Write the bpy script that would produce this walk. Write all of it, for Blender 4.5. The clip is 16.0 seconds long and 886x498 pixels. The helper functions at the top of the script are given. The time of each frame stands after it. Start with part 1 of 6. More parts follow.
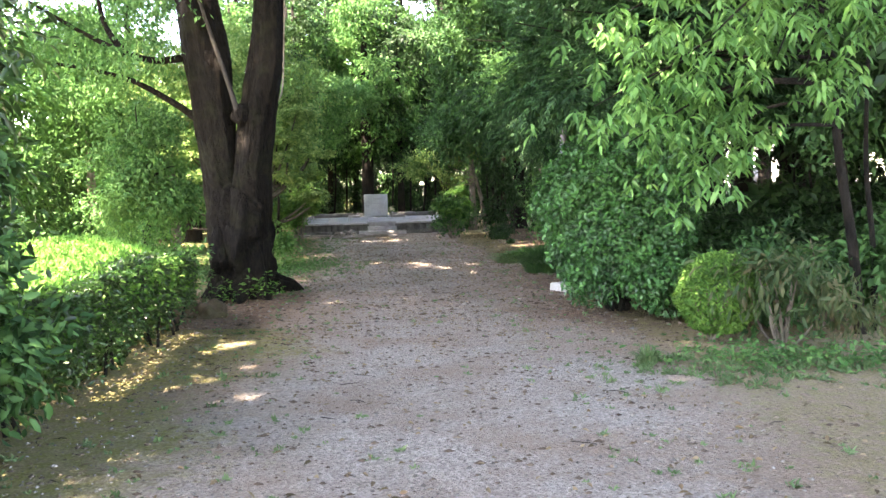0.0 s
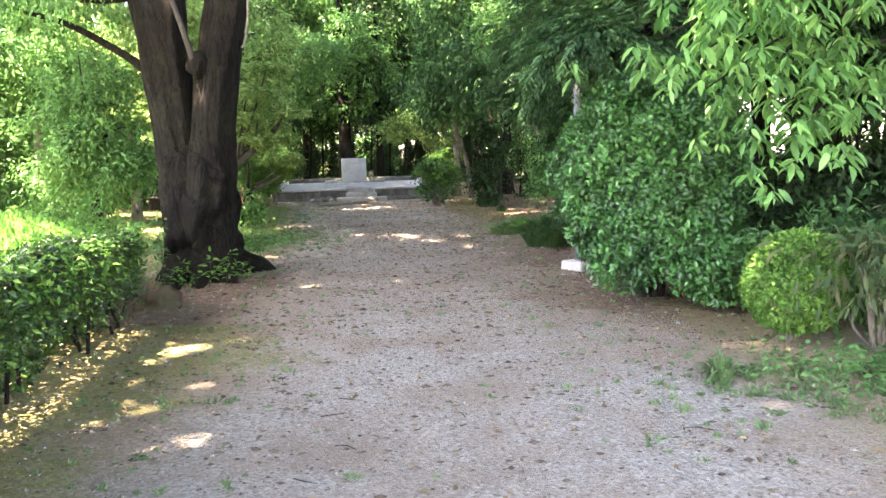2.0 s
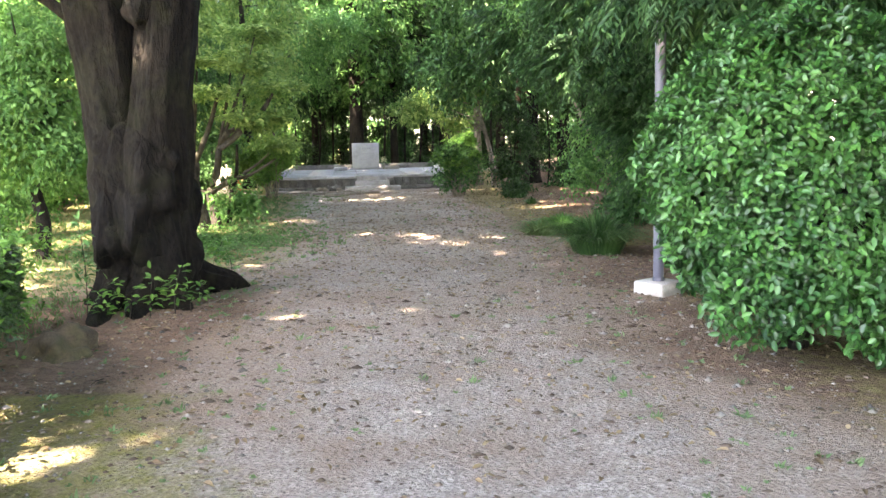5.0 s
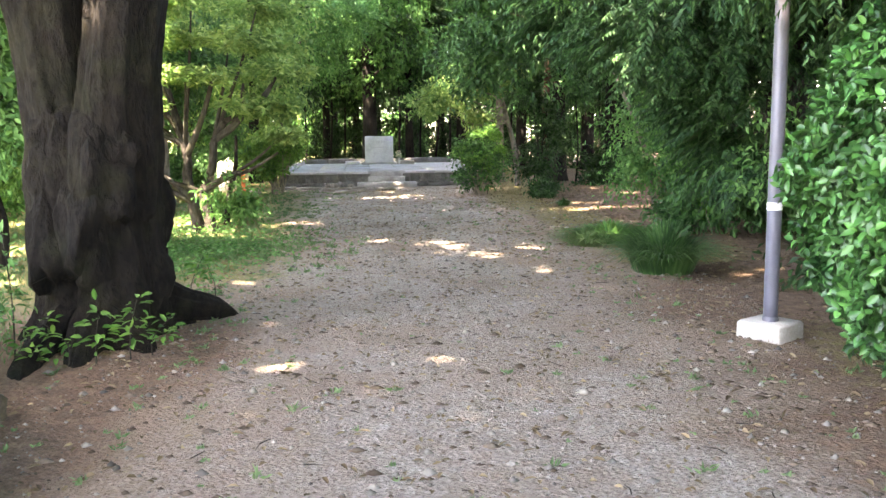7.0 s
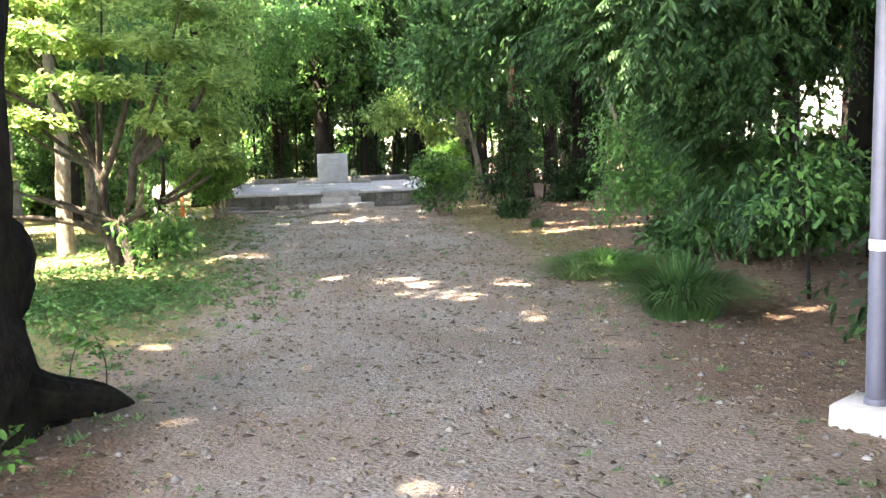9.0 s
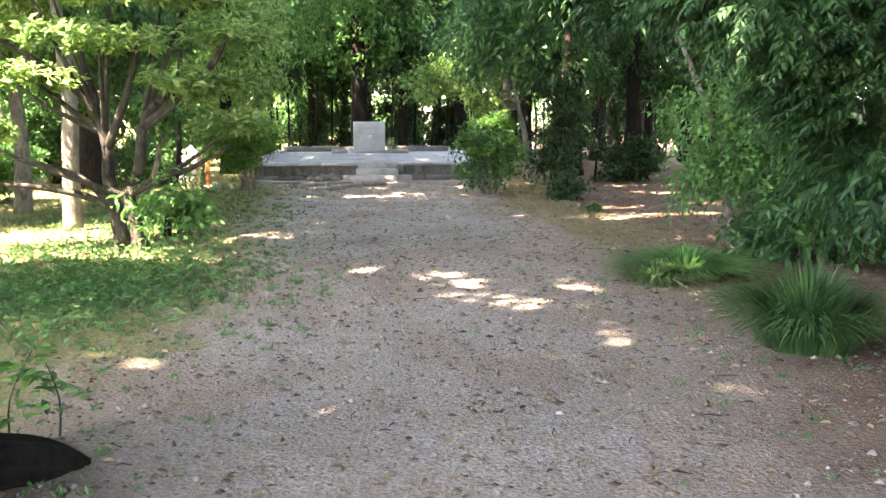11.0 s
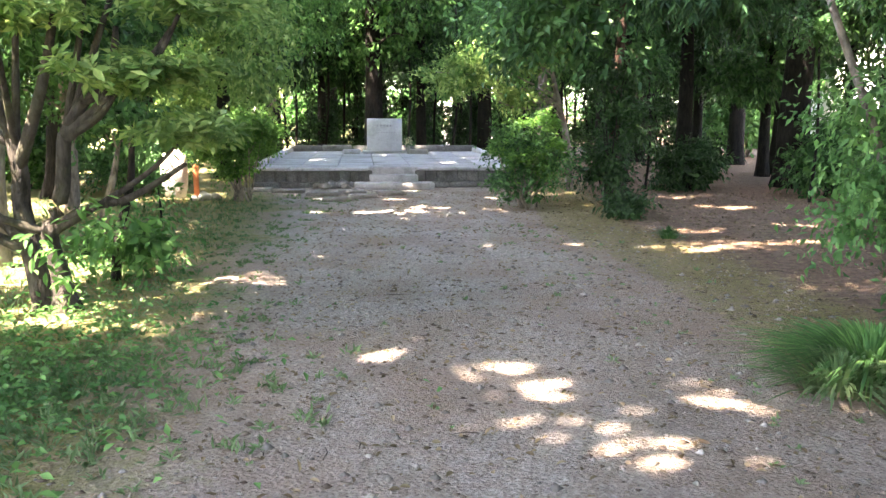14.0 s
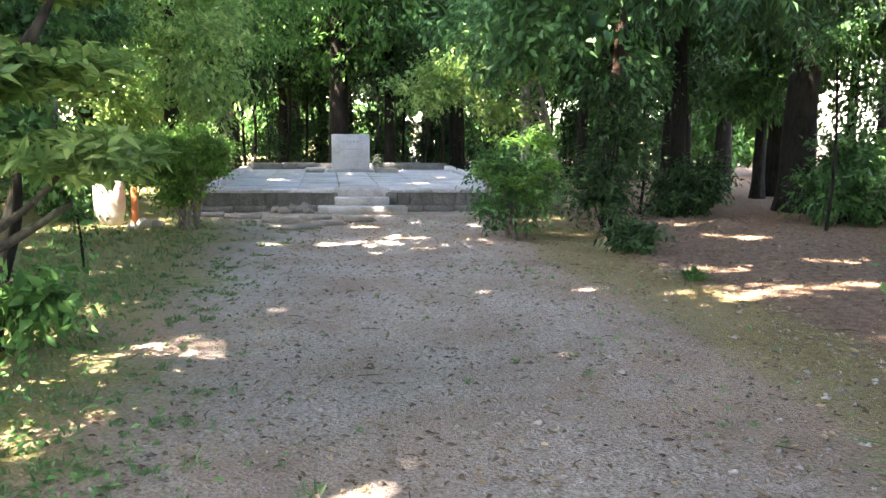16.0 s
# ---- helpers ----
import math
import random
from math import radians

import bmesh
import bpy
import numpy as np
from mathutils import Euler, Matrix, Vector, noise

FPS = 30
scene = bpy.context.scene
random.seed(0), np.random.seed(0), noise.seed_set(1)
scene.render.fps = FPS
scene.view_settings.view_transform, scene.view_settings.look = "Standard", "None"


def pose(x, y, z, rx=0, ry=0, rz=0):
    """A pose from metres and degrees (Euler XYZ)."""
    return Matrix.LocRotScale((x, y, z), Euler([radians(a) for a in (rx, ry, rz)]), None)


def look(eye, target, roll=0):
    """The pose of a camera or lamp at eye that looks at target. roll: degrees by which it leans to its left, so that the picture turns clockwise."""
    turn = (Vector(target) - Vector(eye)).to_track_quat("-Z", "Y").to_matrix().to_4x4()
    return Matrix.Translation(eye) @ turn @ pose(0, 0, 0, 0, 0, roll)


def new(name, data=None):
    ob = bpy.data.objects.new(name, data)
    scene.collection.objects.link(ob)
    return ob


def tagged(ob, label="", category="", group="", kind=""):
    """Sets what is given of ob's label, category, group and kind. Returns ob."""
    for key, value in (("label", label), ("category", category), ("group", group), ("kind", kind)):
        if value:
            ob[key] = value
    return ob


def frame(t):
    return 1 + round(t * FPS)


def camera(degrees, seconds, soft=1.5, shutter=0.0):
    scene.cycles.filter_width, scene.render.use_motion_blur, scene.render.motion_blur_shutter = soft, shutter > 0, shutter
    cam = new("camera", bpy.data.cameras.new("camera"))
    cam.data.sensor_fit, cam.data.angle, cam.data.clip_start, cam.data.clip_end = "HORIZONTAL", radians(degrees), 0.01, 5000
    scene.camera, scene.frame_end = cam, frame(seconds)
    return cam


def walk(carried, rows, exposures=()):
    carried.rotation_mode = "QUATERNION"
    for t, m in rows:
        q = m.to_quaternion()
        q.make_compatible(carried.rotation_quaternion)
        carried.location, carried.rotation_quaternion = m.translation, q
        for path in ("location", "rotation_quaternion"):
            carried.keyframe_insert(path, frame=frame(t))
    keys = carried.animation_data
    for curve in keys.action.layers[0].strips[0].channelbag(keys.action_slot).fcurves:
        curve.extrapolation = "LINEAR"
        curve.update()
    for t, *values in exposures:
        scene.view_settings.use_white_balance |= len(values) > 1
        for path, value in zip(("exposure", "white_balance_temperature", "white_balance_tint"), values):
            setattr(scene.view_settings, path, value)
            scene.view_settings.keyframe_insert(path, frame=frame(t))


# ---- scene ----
cam = camera(55.7, 16.0)
PATH = [
    (0, (0.33, 0.633, 1.387), (0.274, 2.628, 1.253), -1.4),
    (0.5, (0.252, 1.051, 1.371), (0.193, 3.043, 1.203), -1.7),
    (1, (0.208, 1.462, 1.382), (0.184, 3.453, 1.194), -1.7),
    (1.5, (0.158, 1.849, 1.395), (0.141, 3.839, 1.194), -1.3),
    (2, (0.079, 2.247, 1.392), (0.076, 4.235, 1.171), -1.6),
    (2.5, (0.102, 2.687, 1.377), (0.127, 4.673, 1.141), -2.5),
    (3, (0.085, 3.091, 1.388), (0.125, 5.077, 1.156), -1.9),
    (3.5, (0.04, 3.487, 1.387), (0.094, 5.47, 1.134), -1.3),
    (4, (0.055, 3.908, 1.403), (-0.014, 5.891, 1.154), -2.5),
    (4.2, (0.047, 4.094, 1.393), (-0.01, 6.078, 1.146), -2.0),
    (6.3, (-0.182, 6.139, 1.324), (-0.263, 8.12, 1.061), 0.2),
    (6.5, (-0.191, 6.287, 1.336), (-0.291, 8.267, 1.073), 0.4),
    (7, (-0.287, 6.651, 1.337), (-0.353, 8.632, 1.072), -0.7),
    (7.5, (-0.309, 7.072, 1.303), (-0.308, 9.055, 1.038), -0.7),
    (8, (-0.376, 7.502, 1.324), (-0.406, 9.483, 1.047), -1.8),
    (8.5, (-0.396, 7.894, 1.352), (-0.325, 9.871, 1.056), -2.5),
    (9, (-0.403, 8.318, 1.359), (-0.368, 10.304, 1.127), -1.8),
    (9.2, (-0.413, 8.473, 1.359), (-0.404, 10.459, 1.117), -2.2),
    (11.3, (-0.57, 9.997, 1.407), (-0.616, 11.974, 1.106), 0.1),
    (11.5, (-0.567, 10.215, 1.434), (-0.623, 12.192, 1.138), -0.3),
    (12, (-0.65, 10.655, 1.445), (-0.688, 12.636, 1.177), -1.1),
    (12.5, (-0.709, 11.106, 1.441), (-0.706, 13.085, 1.156), -1.9),
    (13, (-0.775, 11.523, 1.477), (-0.801, 13.502, 1.191), -2.0),
    (13.5, (-0.855, 11.963, 1.506), (-0.845, 13.939, 1.195), -2.0),
    (14, (-0.891, 12.397, 1.5), (-0.967, 14.371, 1.184), 0.2),
    (14.5, (-0.956, 12.798, 1.498), (-1.062, 14.772, 1.193), 1.1),
    (15, (-0.983, 13.235, 1.52), (-1.007, 15.21, 1.205), -0.4),
    (15.5, (-0.993, 13.665, 1.552), (-1.068, 15.637, 1.226), -0.5),
    (16, (-1.142, 14.192, 1.524), (-1.133, 16.172, 1.243), 0.5),
]
walk(cam, [(t, look(eye, target, roll)) for t, eye, target, roll in PATH],
     exposures=[(0, 3.85, 7900, 22), (2, 4.25, 8100, 22), (4, 4.35, 8200, 21), (8, 4.58, 8300, 21), (12, 4.55, 7800, 22), (16, 4.47, 7500, 22)])

# ---- light: clear sky, high sun from behind the walker's left shoulder ----
SUN = Vector((-0.40, -0.30, 0.866)).normalized()
world = bpy.data.worlds.new("world")
scene.world = world
world.use_nodes = True
wn = world.node_tree
sky = wn.nodes.new("ShaderNodeTexSky")
sky.sky_type = "NISHITA"
sky.sun_disc = False
sky.sun_elevation = math.asin(SUN.z)
sky.sun_rotation = math.atan2(SUN.x, SUN.y)
background = wn.nodes["Background"]
background.inputs["Strength"].default_value = 0.15
wn.links.new(sky.outputs["Color"], background.inputs["Color"])
sun_data = bpy.data.lights.new("sun", "SUN")
sun_data.energy = 5.0
sun_data.angle = radians(0.55)
sun_data.color = (1.0, 0.95, 0.87)
sun = new("sun", sun_data)
sun.matrix_world = look(SUN * 50, (0, 0, 0))


# ---- helpers for materials ----
def shader(name, rough=0.7, spec=0.3):
    m = bpy.data.materials.new(name)
    m.use_nodes = True
    nt = m.node_tree
    b = nt.nodes["Principled BSDF"]
    b.inputs["Roughness"].default_value = rough
    b.inputs["Specular IOR Level"].default_value = spec
    return m, nt, b


def node(nt, kind, **values):
    n = nt.nodes.new(kind)
    for key, value in values.items():
        n.inputs[key].default_value = value
    return n


def ramp(nt, source, *stops):
    r = nt.nodes.new("ShaderNodeValToRGB")
    while len(r.color_ramp.elements) < len(stops):
        r.color_ramp.elements.new(0.5)
    for e, (at, col) in zip(r.color_ramp.elements, stops):
        e.position = at
        e.color = (*col, 1) if len(col) == 3 else col
    nt.links.new(source, r.inputs["Fac"])
    return r.outputs["Color"]


def mixed(nt, fac, a, b, blend="MIX"):
    n = nt.nodes.new("ShaderNodeMix")
    n.data_type = "RGBA"
    n.blend_type = blend
    for socket, value in ((n.inputs[0], fac), (n.inputs[6], a), (n.inputs[7], b)):
        if isinstance(value, (int, float)):
            socket.default_value = value
        elif isinstance(value, tuple):
            socket.default_value = (*value, 1)
        else:
            nt.links.new(value, socket)
    return n.outputs[2]


def coords(nt, scale=(1, 1, 1)):
    tc = nt.nodes.new("ShaderNodeTexCoord")
    mp = nt.nodes.new("ShaderNodeMapping")
    mp.inputs["Scale"].default_value = scale
    nt.links.new(tc.outputs["Object"], mp.inputs["Vector"])
    return mp.outputs["Vector"]


def fractal(nt, vector, scale, detail=6.0, rough=0.6):
    n = node(nt, "ShaderNodeTexNoise", Scale=scale, Detail=detail, Roughness=rough)
    nt.links.new(vector, n.inputs["Vector"])
    return n.outputs["Fac"]


def bumped(nt, b, height, strength=0.5, distance=0.02):
    n = node(nt, "ShaderNodeBump", Strength=strength, Distance=distance)
    nt.links.new(height, n.inputs["Height"])
    nt.links.new(n.outputs["Normal"], b.inputs["Normal"])


def leaf_material(name, dark, mid, light, through_light=0.35, rough=0.5, spec=0.16):
    m, nt, b = shader(name, rough, spec)
    g = nt.nodes.new("ShaderNodeNewGeometry")
    col = ramp(nt, g.outputs["Random Per Island"], (0.0, dark), (0.55, mid), (1.0, light))
    patch = fractal(nt, coords(nt), 1.3, 2.0)
    col = mixed(nt, ramp(nt, patch, (0.35, (0, 0, 0)), (0.7, (0.5, 0.5, 0.5))), col, light)
    # noise darkens some clumps, imitating shaded gaps between leaf clusters
    clump_gaps = fractal(nt, coords(nt), 4.2, 2.0)
    col = mixed(nt, ramp(nt, clump_gaps, (0.38, (0.55, 0.55, 0.55)), (0.52, (0, 0, 0))), col, tuple(c * 0.8 for c in dark))
    nt.links.new(col, b.inputs["Base Color"])
    t = nt.nodes.new("ShaderNodeBsdfTranslucent")
    nt.links.new(mixed(nt, 0.3, col, (0.14, 0.36, 0.09), "MIX"), t.inputs["Color"])
    mix = nt.nodes.new("ShaderNodeMixShader")
    mix.inputs[0].default_value = through_light
    nt.links.new(b.outputs[0], mix.inputs[1])
    nt.links.new(t.outputs[0], mix.inputs[2])
    nt.links.new(mix.outputs[0], nt.nodes["Material Output"].inputs["Surface"])
    return m


def bark_material(name, dark, light, grain=(9, 9, 2.2), strength=0.9, moss=0.0):
    m, nt, b = shader(name, 0.9, 0.15)
    v = coords(nt, grain)
    f = fractal(nt, v, 2.2, 9.0, 0.68)
    big = fractal(nt, coords(nt), 1.7, 3.0)
    col = ramp(nt, f, (0.38, dark), (0.6, light))
    col = mixed(nt, ramp(nt, big, (0.4, (0, 0, 0)), (0.75, (0.6, 0.6, 0.6))), col, tuple(c * 1.5 for c in light))
    if moss:
        col = mixed(nt, ramp(nt, fractal(nt, coords(nt), 3.1, 5.0), (0.5, (0, 0, 0)), (0.7, (moss,) * 3)), col, (0.10, 0.12, 0.04))
    nt.links.new(col, b.inputs["Base Color"])
    cracks = fractal(nt, v, 6.5, 6.0, 0.72)
    bumped(nt, b, mixed(nt, 0.4, f, cracks), strength, 0.14)
    return m


def stone_material(name, dark, light, rough=0.8, scale=6.0, stain=(0.10, 0.10, 0.09)):
    m, nt, b = shader(name, rough, 0.3)
    v = coords(nt)
    f = fractal(nt, v, scale * 9, 4.0, 0.7)
    info = nt.nodes.new("ShaderNodeObjectInfo")
    col = ramp(nt, f, (0.3, dark), (0.7, light))
    dirt = ramp(nt, fractal(nt, v, scale * 0.6, 7.0, 0.7), (0.46, (0, 0, 0)), (0.72, (0.75, 0.75, 0.75)))
    col = mixed(nt, dirt, col, stain)
    col = mixed(nt, 0.35, col, ramp(nt, info.outputs["Random"], (0.0, (0.55, 0.55, 0.55)), (1.0, (1, 1, 1))), "MULTIPLY")
    nt.links.new(col, b.inputs["Base Color"])
    bumped(nt, b, f, 0.35, 0.006)
    return m


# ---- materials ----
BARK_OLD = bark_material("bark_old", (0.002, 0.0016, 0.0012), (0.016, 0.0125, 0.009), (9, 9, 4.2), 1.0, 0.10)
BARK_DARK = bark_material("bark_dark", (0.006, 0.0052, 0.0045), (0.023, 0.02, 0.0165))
BARK_RED = bark_material("bark_red", (0.02, 0.012, 0.009), (0.062, 0.038, 0.027), (12, 12, 0.9))
BARK_PALE = bark_material("bark_pale", (0.07, 0.062, 0.05), (0.20, 0.175, 0.145), (6, 6, 3), 0.5, 0.2)
BARK_STEM = bark_material("bark_stem", (0.014, 0.012, 0.010), (0.062, 0.054, 0.045), (8, 8, 3), 0.6, 0.25)
BARK_GREY = bark_material("bark_grey", (0.07, 0.06, 0.05), (0.24, 0.20, 0.16), (8, 8, 3), 0.6, 0.25)
# lime young leaves, made lighter for the sun on the hedge top
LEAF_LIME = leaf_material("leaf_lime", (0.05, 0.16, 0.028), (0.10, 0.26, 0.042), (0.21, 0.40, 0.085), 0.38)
# the shade of the hedge's front and inside is in this dark green
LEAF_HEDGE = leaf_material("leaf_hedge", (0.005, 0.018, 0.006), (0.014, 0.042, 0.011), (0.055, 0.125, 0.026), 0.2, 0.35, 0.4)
LEAF_BALL = leaf_material("leaf_ball", (0.006, 0.034, 0.011), (0.024, 0.11, 0.028), (0.085, 0.25, 0.058), 0.14, 0.32, 0.42)
LEAF_BRIGHT = leaf_material("leaf_bright", (0.022, 0.085, 0.024), (0.085, 0.24, 0.06), (0.23, 0.45, 0.14), 0.42, 0.42, 0.35)
LEAF_SMALL = leaf_material("leaf_small", (0.028, 0.088, 0.02), (0.075, 0.19, 0.036), (0.18, 0.34, 0.07), 0.32)
LEAF_TAN = leaf_material("leaf_tan", (0.018, 0.05, 0.018), (0.04, 0.08, 0.028), (0.115, 0.098, 0.052), 0.3, 0.6, 0.2)
LEAF_WARM = leaf_material("leaf_warm", (0.04, 0.105, 0.03), (0.14, 0.255, 0.068), (0.36, 0.46, 0.155), 0.48)
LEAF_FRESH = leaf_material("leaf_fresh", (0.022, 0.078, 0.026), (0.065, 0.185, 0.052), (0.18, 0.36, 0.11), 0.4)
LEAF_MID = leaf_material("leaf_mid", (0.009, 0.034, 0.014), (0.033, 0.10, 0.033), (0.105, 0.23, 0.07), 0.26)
# darker green for foliage in shade: the shade is in the colour
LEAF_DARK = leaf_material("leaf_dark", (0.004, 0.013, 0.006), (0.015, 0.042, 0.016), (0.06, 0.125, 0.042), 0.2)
LEAF_FROND = leaf_material("leaf_frond", (0.006, 0.024, 0.013), (0.022, 0.076, 0.034), (0.085, 0.19, 0.068), 0.22)
LEAF_GRASS = leaf_material("leaf_grass", (0.014, 0.046, 0.018), (0.036, 0.10, 0.032), (0.10, 0.20, 0.065), 0.25)
LEAF_WEED = leaf_material("leaf_weed", (0.06, 0.11, 0.046), (0.10, 0.18, 0.070), (0.19, 0.26, 0.124), 0.3)
LITTER = leaf_material("leaf_litter", (0.05, 0.032, 0.018), (0.15, 0.095, 0.055), (0.33, 0.25, 0.15), 0.12, 0.7, 0.2)
CLOD = leaf_material("clod", (0.045, 0.033, 0.024), (0.10, 0.075, 0.056), (0.22, 0.175, 0.135), 0.0, 0.95, 0.1)
PEBBLE = leaf_material("pebble", (0.06, 0.055, 0.048), (0.18, 0.165, 0.145), (0.32, 0.29, 0.25), 0.0, 0.8, 0.2)
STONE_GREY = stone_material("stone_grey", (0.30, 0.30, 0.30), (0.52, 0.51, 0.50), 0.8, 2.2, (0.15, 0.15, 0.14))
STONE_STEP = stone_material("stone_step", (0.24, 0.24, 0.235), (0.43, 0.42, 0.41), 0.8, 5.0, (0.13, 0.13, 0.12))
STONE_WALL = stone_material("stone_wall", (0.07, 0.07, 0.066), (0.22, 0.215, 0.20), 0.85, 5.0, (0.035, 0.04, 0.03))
STONE_PALE = stone_material("stone_pale", (0.29, 0.27, 0.235), (0.45, 0.425, 0.38), 0.8, 5.0, (0.2, 0.18, 0.13))
STONE_STELE = stone_material("stone_stele", (0.44, 0.44, 0.45), (0.60, 0.60, 0.61), 0.55, 4.0, (0.27, 0.27, 0.27))
STONE_SLAB = stone_material("stone_slab", (0.15, 0.135, 0.115), (0.33, 0.30, 0.26), 0.85, 6.0, (0.10, 0.09, 0.07))
CONCRETE = stone_material("concrete", (0.36, 0.34, 0.30), (0.52, 0.49, 0.44), 0.9, 7.0, (0.22, 0.2, 0.17))
MOSSY = stone_material("mossy", (0.03, 0.022, 0.014), (0.09, 0.068, 0.042), 0.95, 6.0, (0.045, 0.05, 0.016))
INK = shader("ink", 0.7)[0]
INK.node_tree.nodes["Principled BSDF"].inputs["Base Color"].default_value = (0.40, 0.40, 0.41, 1)


def paint(name, col, rough=0.5, metal=0.0, wear=0.12):
    m, nt, b = shader(name, rough, 0.4)
    b.inputs["Metallic"].default_value = metal
    f = fractal(nt, coords(nt), 14.0, 6.0, 0.7)
    nt.links.new(mixed(nt, ramp(nt, f, (0.45, (0, 0, 0)), (0.75, (wear * 4,) * 3)), col, tuple(c * 0.6 for c in col)), b.inputs["Base Color"])
    bumped(nt, b, f, 0.08, 0.003)
    return m


POLE_PAINT = paint("pole_paint", (0.125, 0.125, 0.155), 0.45, 0.2)
LABEL_WHITE = paint("label_white", (0.75, 0.75, 0.74), 0.6)
ORANGE = paint("orange_wood", (0.55, 0.17, 0.06), 0.8)
PLASTER = paint("plaster", (0.80, 0.79, 0.76), 0.9)
ROOF = paint("roof_tile", (0.22, 0.12, 0.10), 0.8)
GLASS = paint("window_glass", (0.05, 0.06, 0.07), 0.1)
PETAL = paint("petal", (0.75, 0.68, 0.42), 0.7)
FENCE = paint("fence_wood", (0.13, 0.09, 0.065), 0.9)


def ground_material():
    m, nt, b = shader("ground_surface", 0.95, 0.15)
    tc = nt.nodes.new("ShaderNodeTexCoord")
    v = tc.outputs["Object"]

    def attribute(name):
        a = nt.nodes.new("ShaderNodeAttribute")
        a.attribute_name = name
        return a.outputs["Fac"]

    fine = fractal(nt, v, 46.0, 6.0, 0.8)
    mid = fractal(nt, v, 9.0, 6.0, 0.7)
    wide = fractal(nt, v, 1.1, 5.0, 0.6)
    vor = node(nt, "ShaderNodeTexVoronoi", Scale=42.0)
    nt.links.new(v, vor.inputs["Vector"])
    stones = ramp(nt, vor.outputs["Color"], (0.1, (0.15, 0.135, 0.12)), (0.5, (0.34, 0.31, 0.275)), (0.9, (0.60, 0.55, 0.49)))
    gravel = mixed(nt, 0.6, stones, ramp(nt, fine, (0.38, (0.11, 0.098, 0.085)), (0.64, (0.56, 0.51, 0.455))))
    gravel = mixed(nt, ramp(nt, wide, (0.4, (0, 0, 0)), (0.66, (0.75, 0.75, 0.75))), gravel, (0.25, 0.19, 0.145))
    soil = mixed(nt, ramp(nt, fine, (0.35, (0, 0, 0)), (0.65, (1, 1, 1))), (0.16, 0.12, 0.09), (0.37, 0.285, 0.215))
    soil = mixed(nt, ramp(nt, mid, (0.4, (0, 0, 0)), (0.7, (0.6, 0.6, 0.6))), soil, (0.28, 0.21, 0.155))
    moss = mixed(nt, ramp(nt, fine, (0.35, (0, 0, 0)), (0.68, (1, 1, 1))), (0.10, 0.105, 0.034), (0.30, 0.285, 0.10))
    litter = mixed(nt, ramp(nt, mid, (0.38, (0, 0, 0)), (0.62, (1, 1, 1))), (0.085, 0.055, 0.038), (0.24, 0.155, 0.105))
    litter = mixed(nt, 0.4, litter, ramp(nt, fine, (0.35, (0.06, 0.04, 0.03)), (0.7, (0.33, 0.24, 0.17))))

    def mask(name, sharp=0.16):
        add = nt.nodes.new("ShaderNodeMath")
        add.operation = "ADD"
        nt.links.new(attribute(name), add.inputs[0])
        half = nt.nodes.new("ShaderNodeMath")
        half.operation = "MULTIPLY_ADD"
        nt.links.new(mid, half.inputs[0])
        half.inputs[1].default_value = 1.1
        half.inputs[2].default_value = -0.55
        nt.links.new(half.outputs[0], add.inputs[1])
        return ramp(nt, add.outputs[0], (0.5 - sharp, (0, 0, 0)), (0.5 + sharp, (1, 1, 1)))

    col = mixed(nt, mask("gravel", 0.3), soil, gravel)
    col = mixed(nt, mask("litter", 0.2), col, litter)
    col = mixed(nt, mask("moss", 0.22), col, moss)
    nt.links.new(col, b.inputs["Base Color"])
    bumped(nt, b, mixed(nt, 0.45, fine, vor.outputs["Distance"]), 1.0, 0.05)
    return m


GROUND = ground_material()


# ---- helpers for meshes ----
def unit(a):
    return a / np.maximum(np.linalg.norm(a, axis=-1, keepdims=True), 1e-9)


def offset_of(ob):
    p = Vector((0, 0, 0))
    while ob is not None:
        p = p + ob.location
        ob = ob.parent
    return p


def mesh_of(name, verts, faces, material, smooth=False):
    """A mesh from an (n, 3) array and an (m, k) array of corner numbers, or lists of such."""
    me = bpy.data.meshes.new(name)
    verts = np.asarray(verts, dtype=np.float32)
    if isinstance(faces, np.ndarray):
        k = faces.shape[1]
        me.vertices.add(len(verts))
        me.vertices.foreach_set("co", verts.ravel())
        me.loops.add(faces.size)
        me.loops.foreach_set("vertex_index", faces.astype(np.int32).ravel())
        me.polygons.add(len(faces))
        me.polygons.foreach_set("loop_start", np.arange(0, faces.size, k, dtype=np.int32))
        me.update(calc_edges=True)
    else:
        me.from_pydata([tuple(map(float, v)) for v in verts], [], [tuple(f) for f in faces])
    if smooth:
        me.polygons.foreach_set("use_smooth", np.ones(len(me.polygons), dtype=bool))
    me.materials.append(material)
    return me


def thing(name, label, category, at=(0, 0, 0), group=""):
    ob = new(name)
    ob.empty_display_size = 0.2
    ob.location = at
    return tagged(ob, label, category, group)


def part(name, geometry, material, parent, label="", smooth=False, kind=""):
    """Links (verts, faces), given in world coordinates, as one mesh under a thing or a part."""
    verts, faces = geometry
    off = np.array(offset_of(parent)) if parent is not None else np.zeros(3)
    ob = new(name, mesh_of(name, np.asarray(verts, dtype=float) - off, faces, material, smooth))
    ob.parent = parent
    return tagged(ob, label, kind=kind)


def joined(*pieces):
    verts, faces, n = [], [], 0
    for v, f in pieces:
        verts.append(np.asarray(v, dtype=float))
        faces.append(np.asarray(f) + n)
        n += len(v)
    return np.concatenate(verts), np.concatenate(faces)


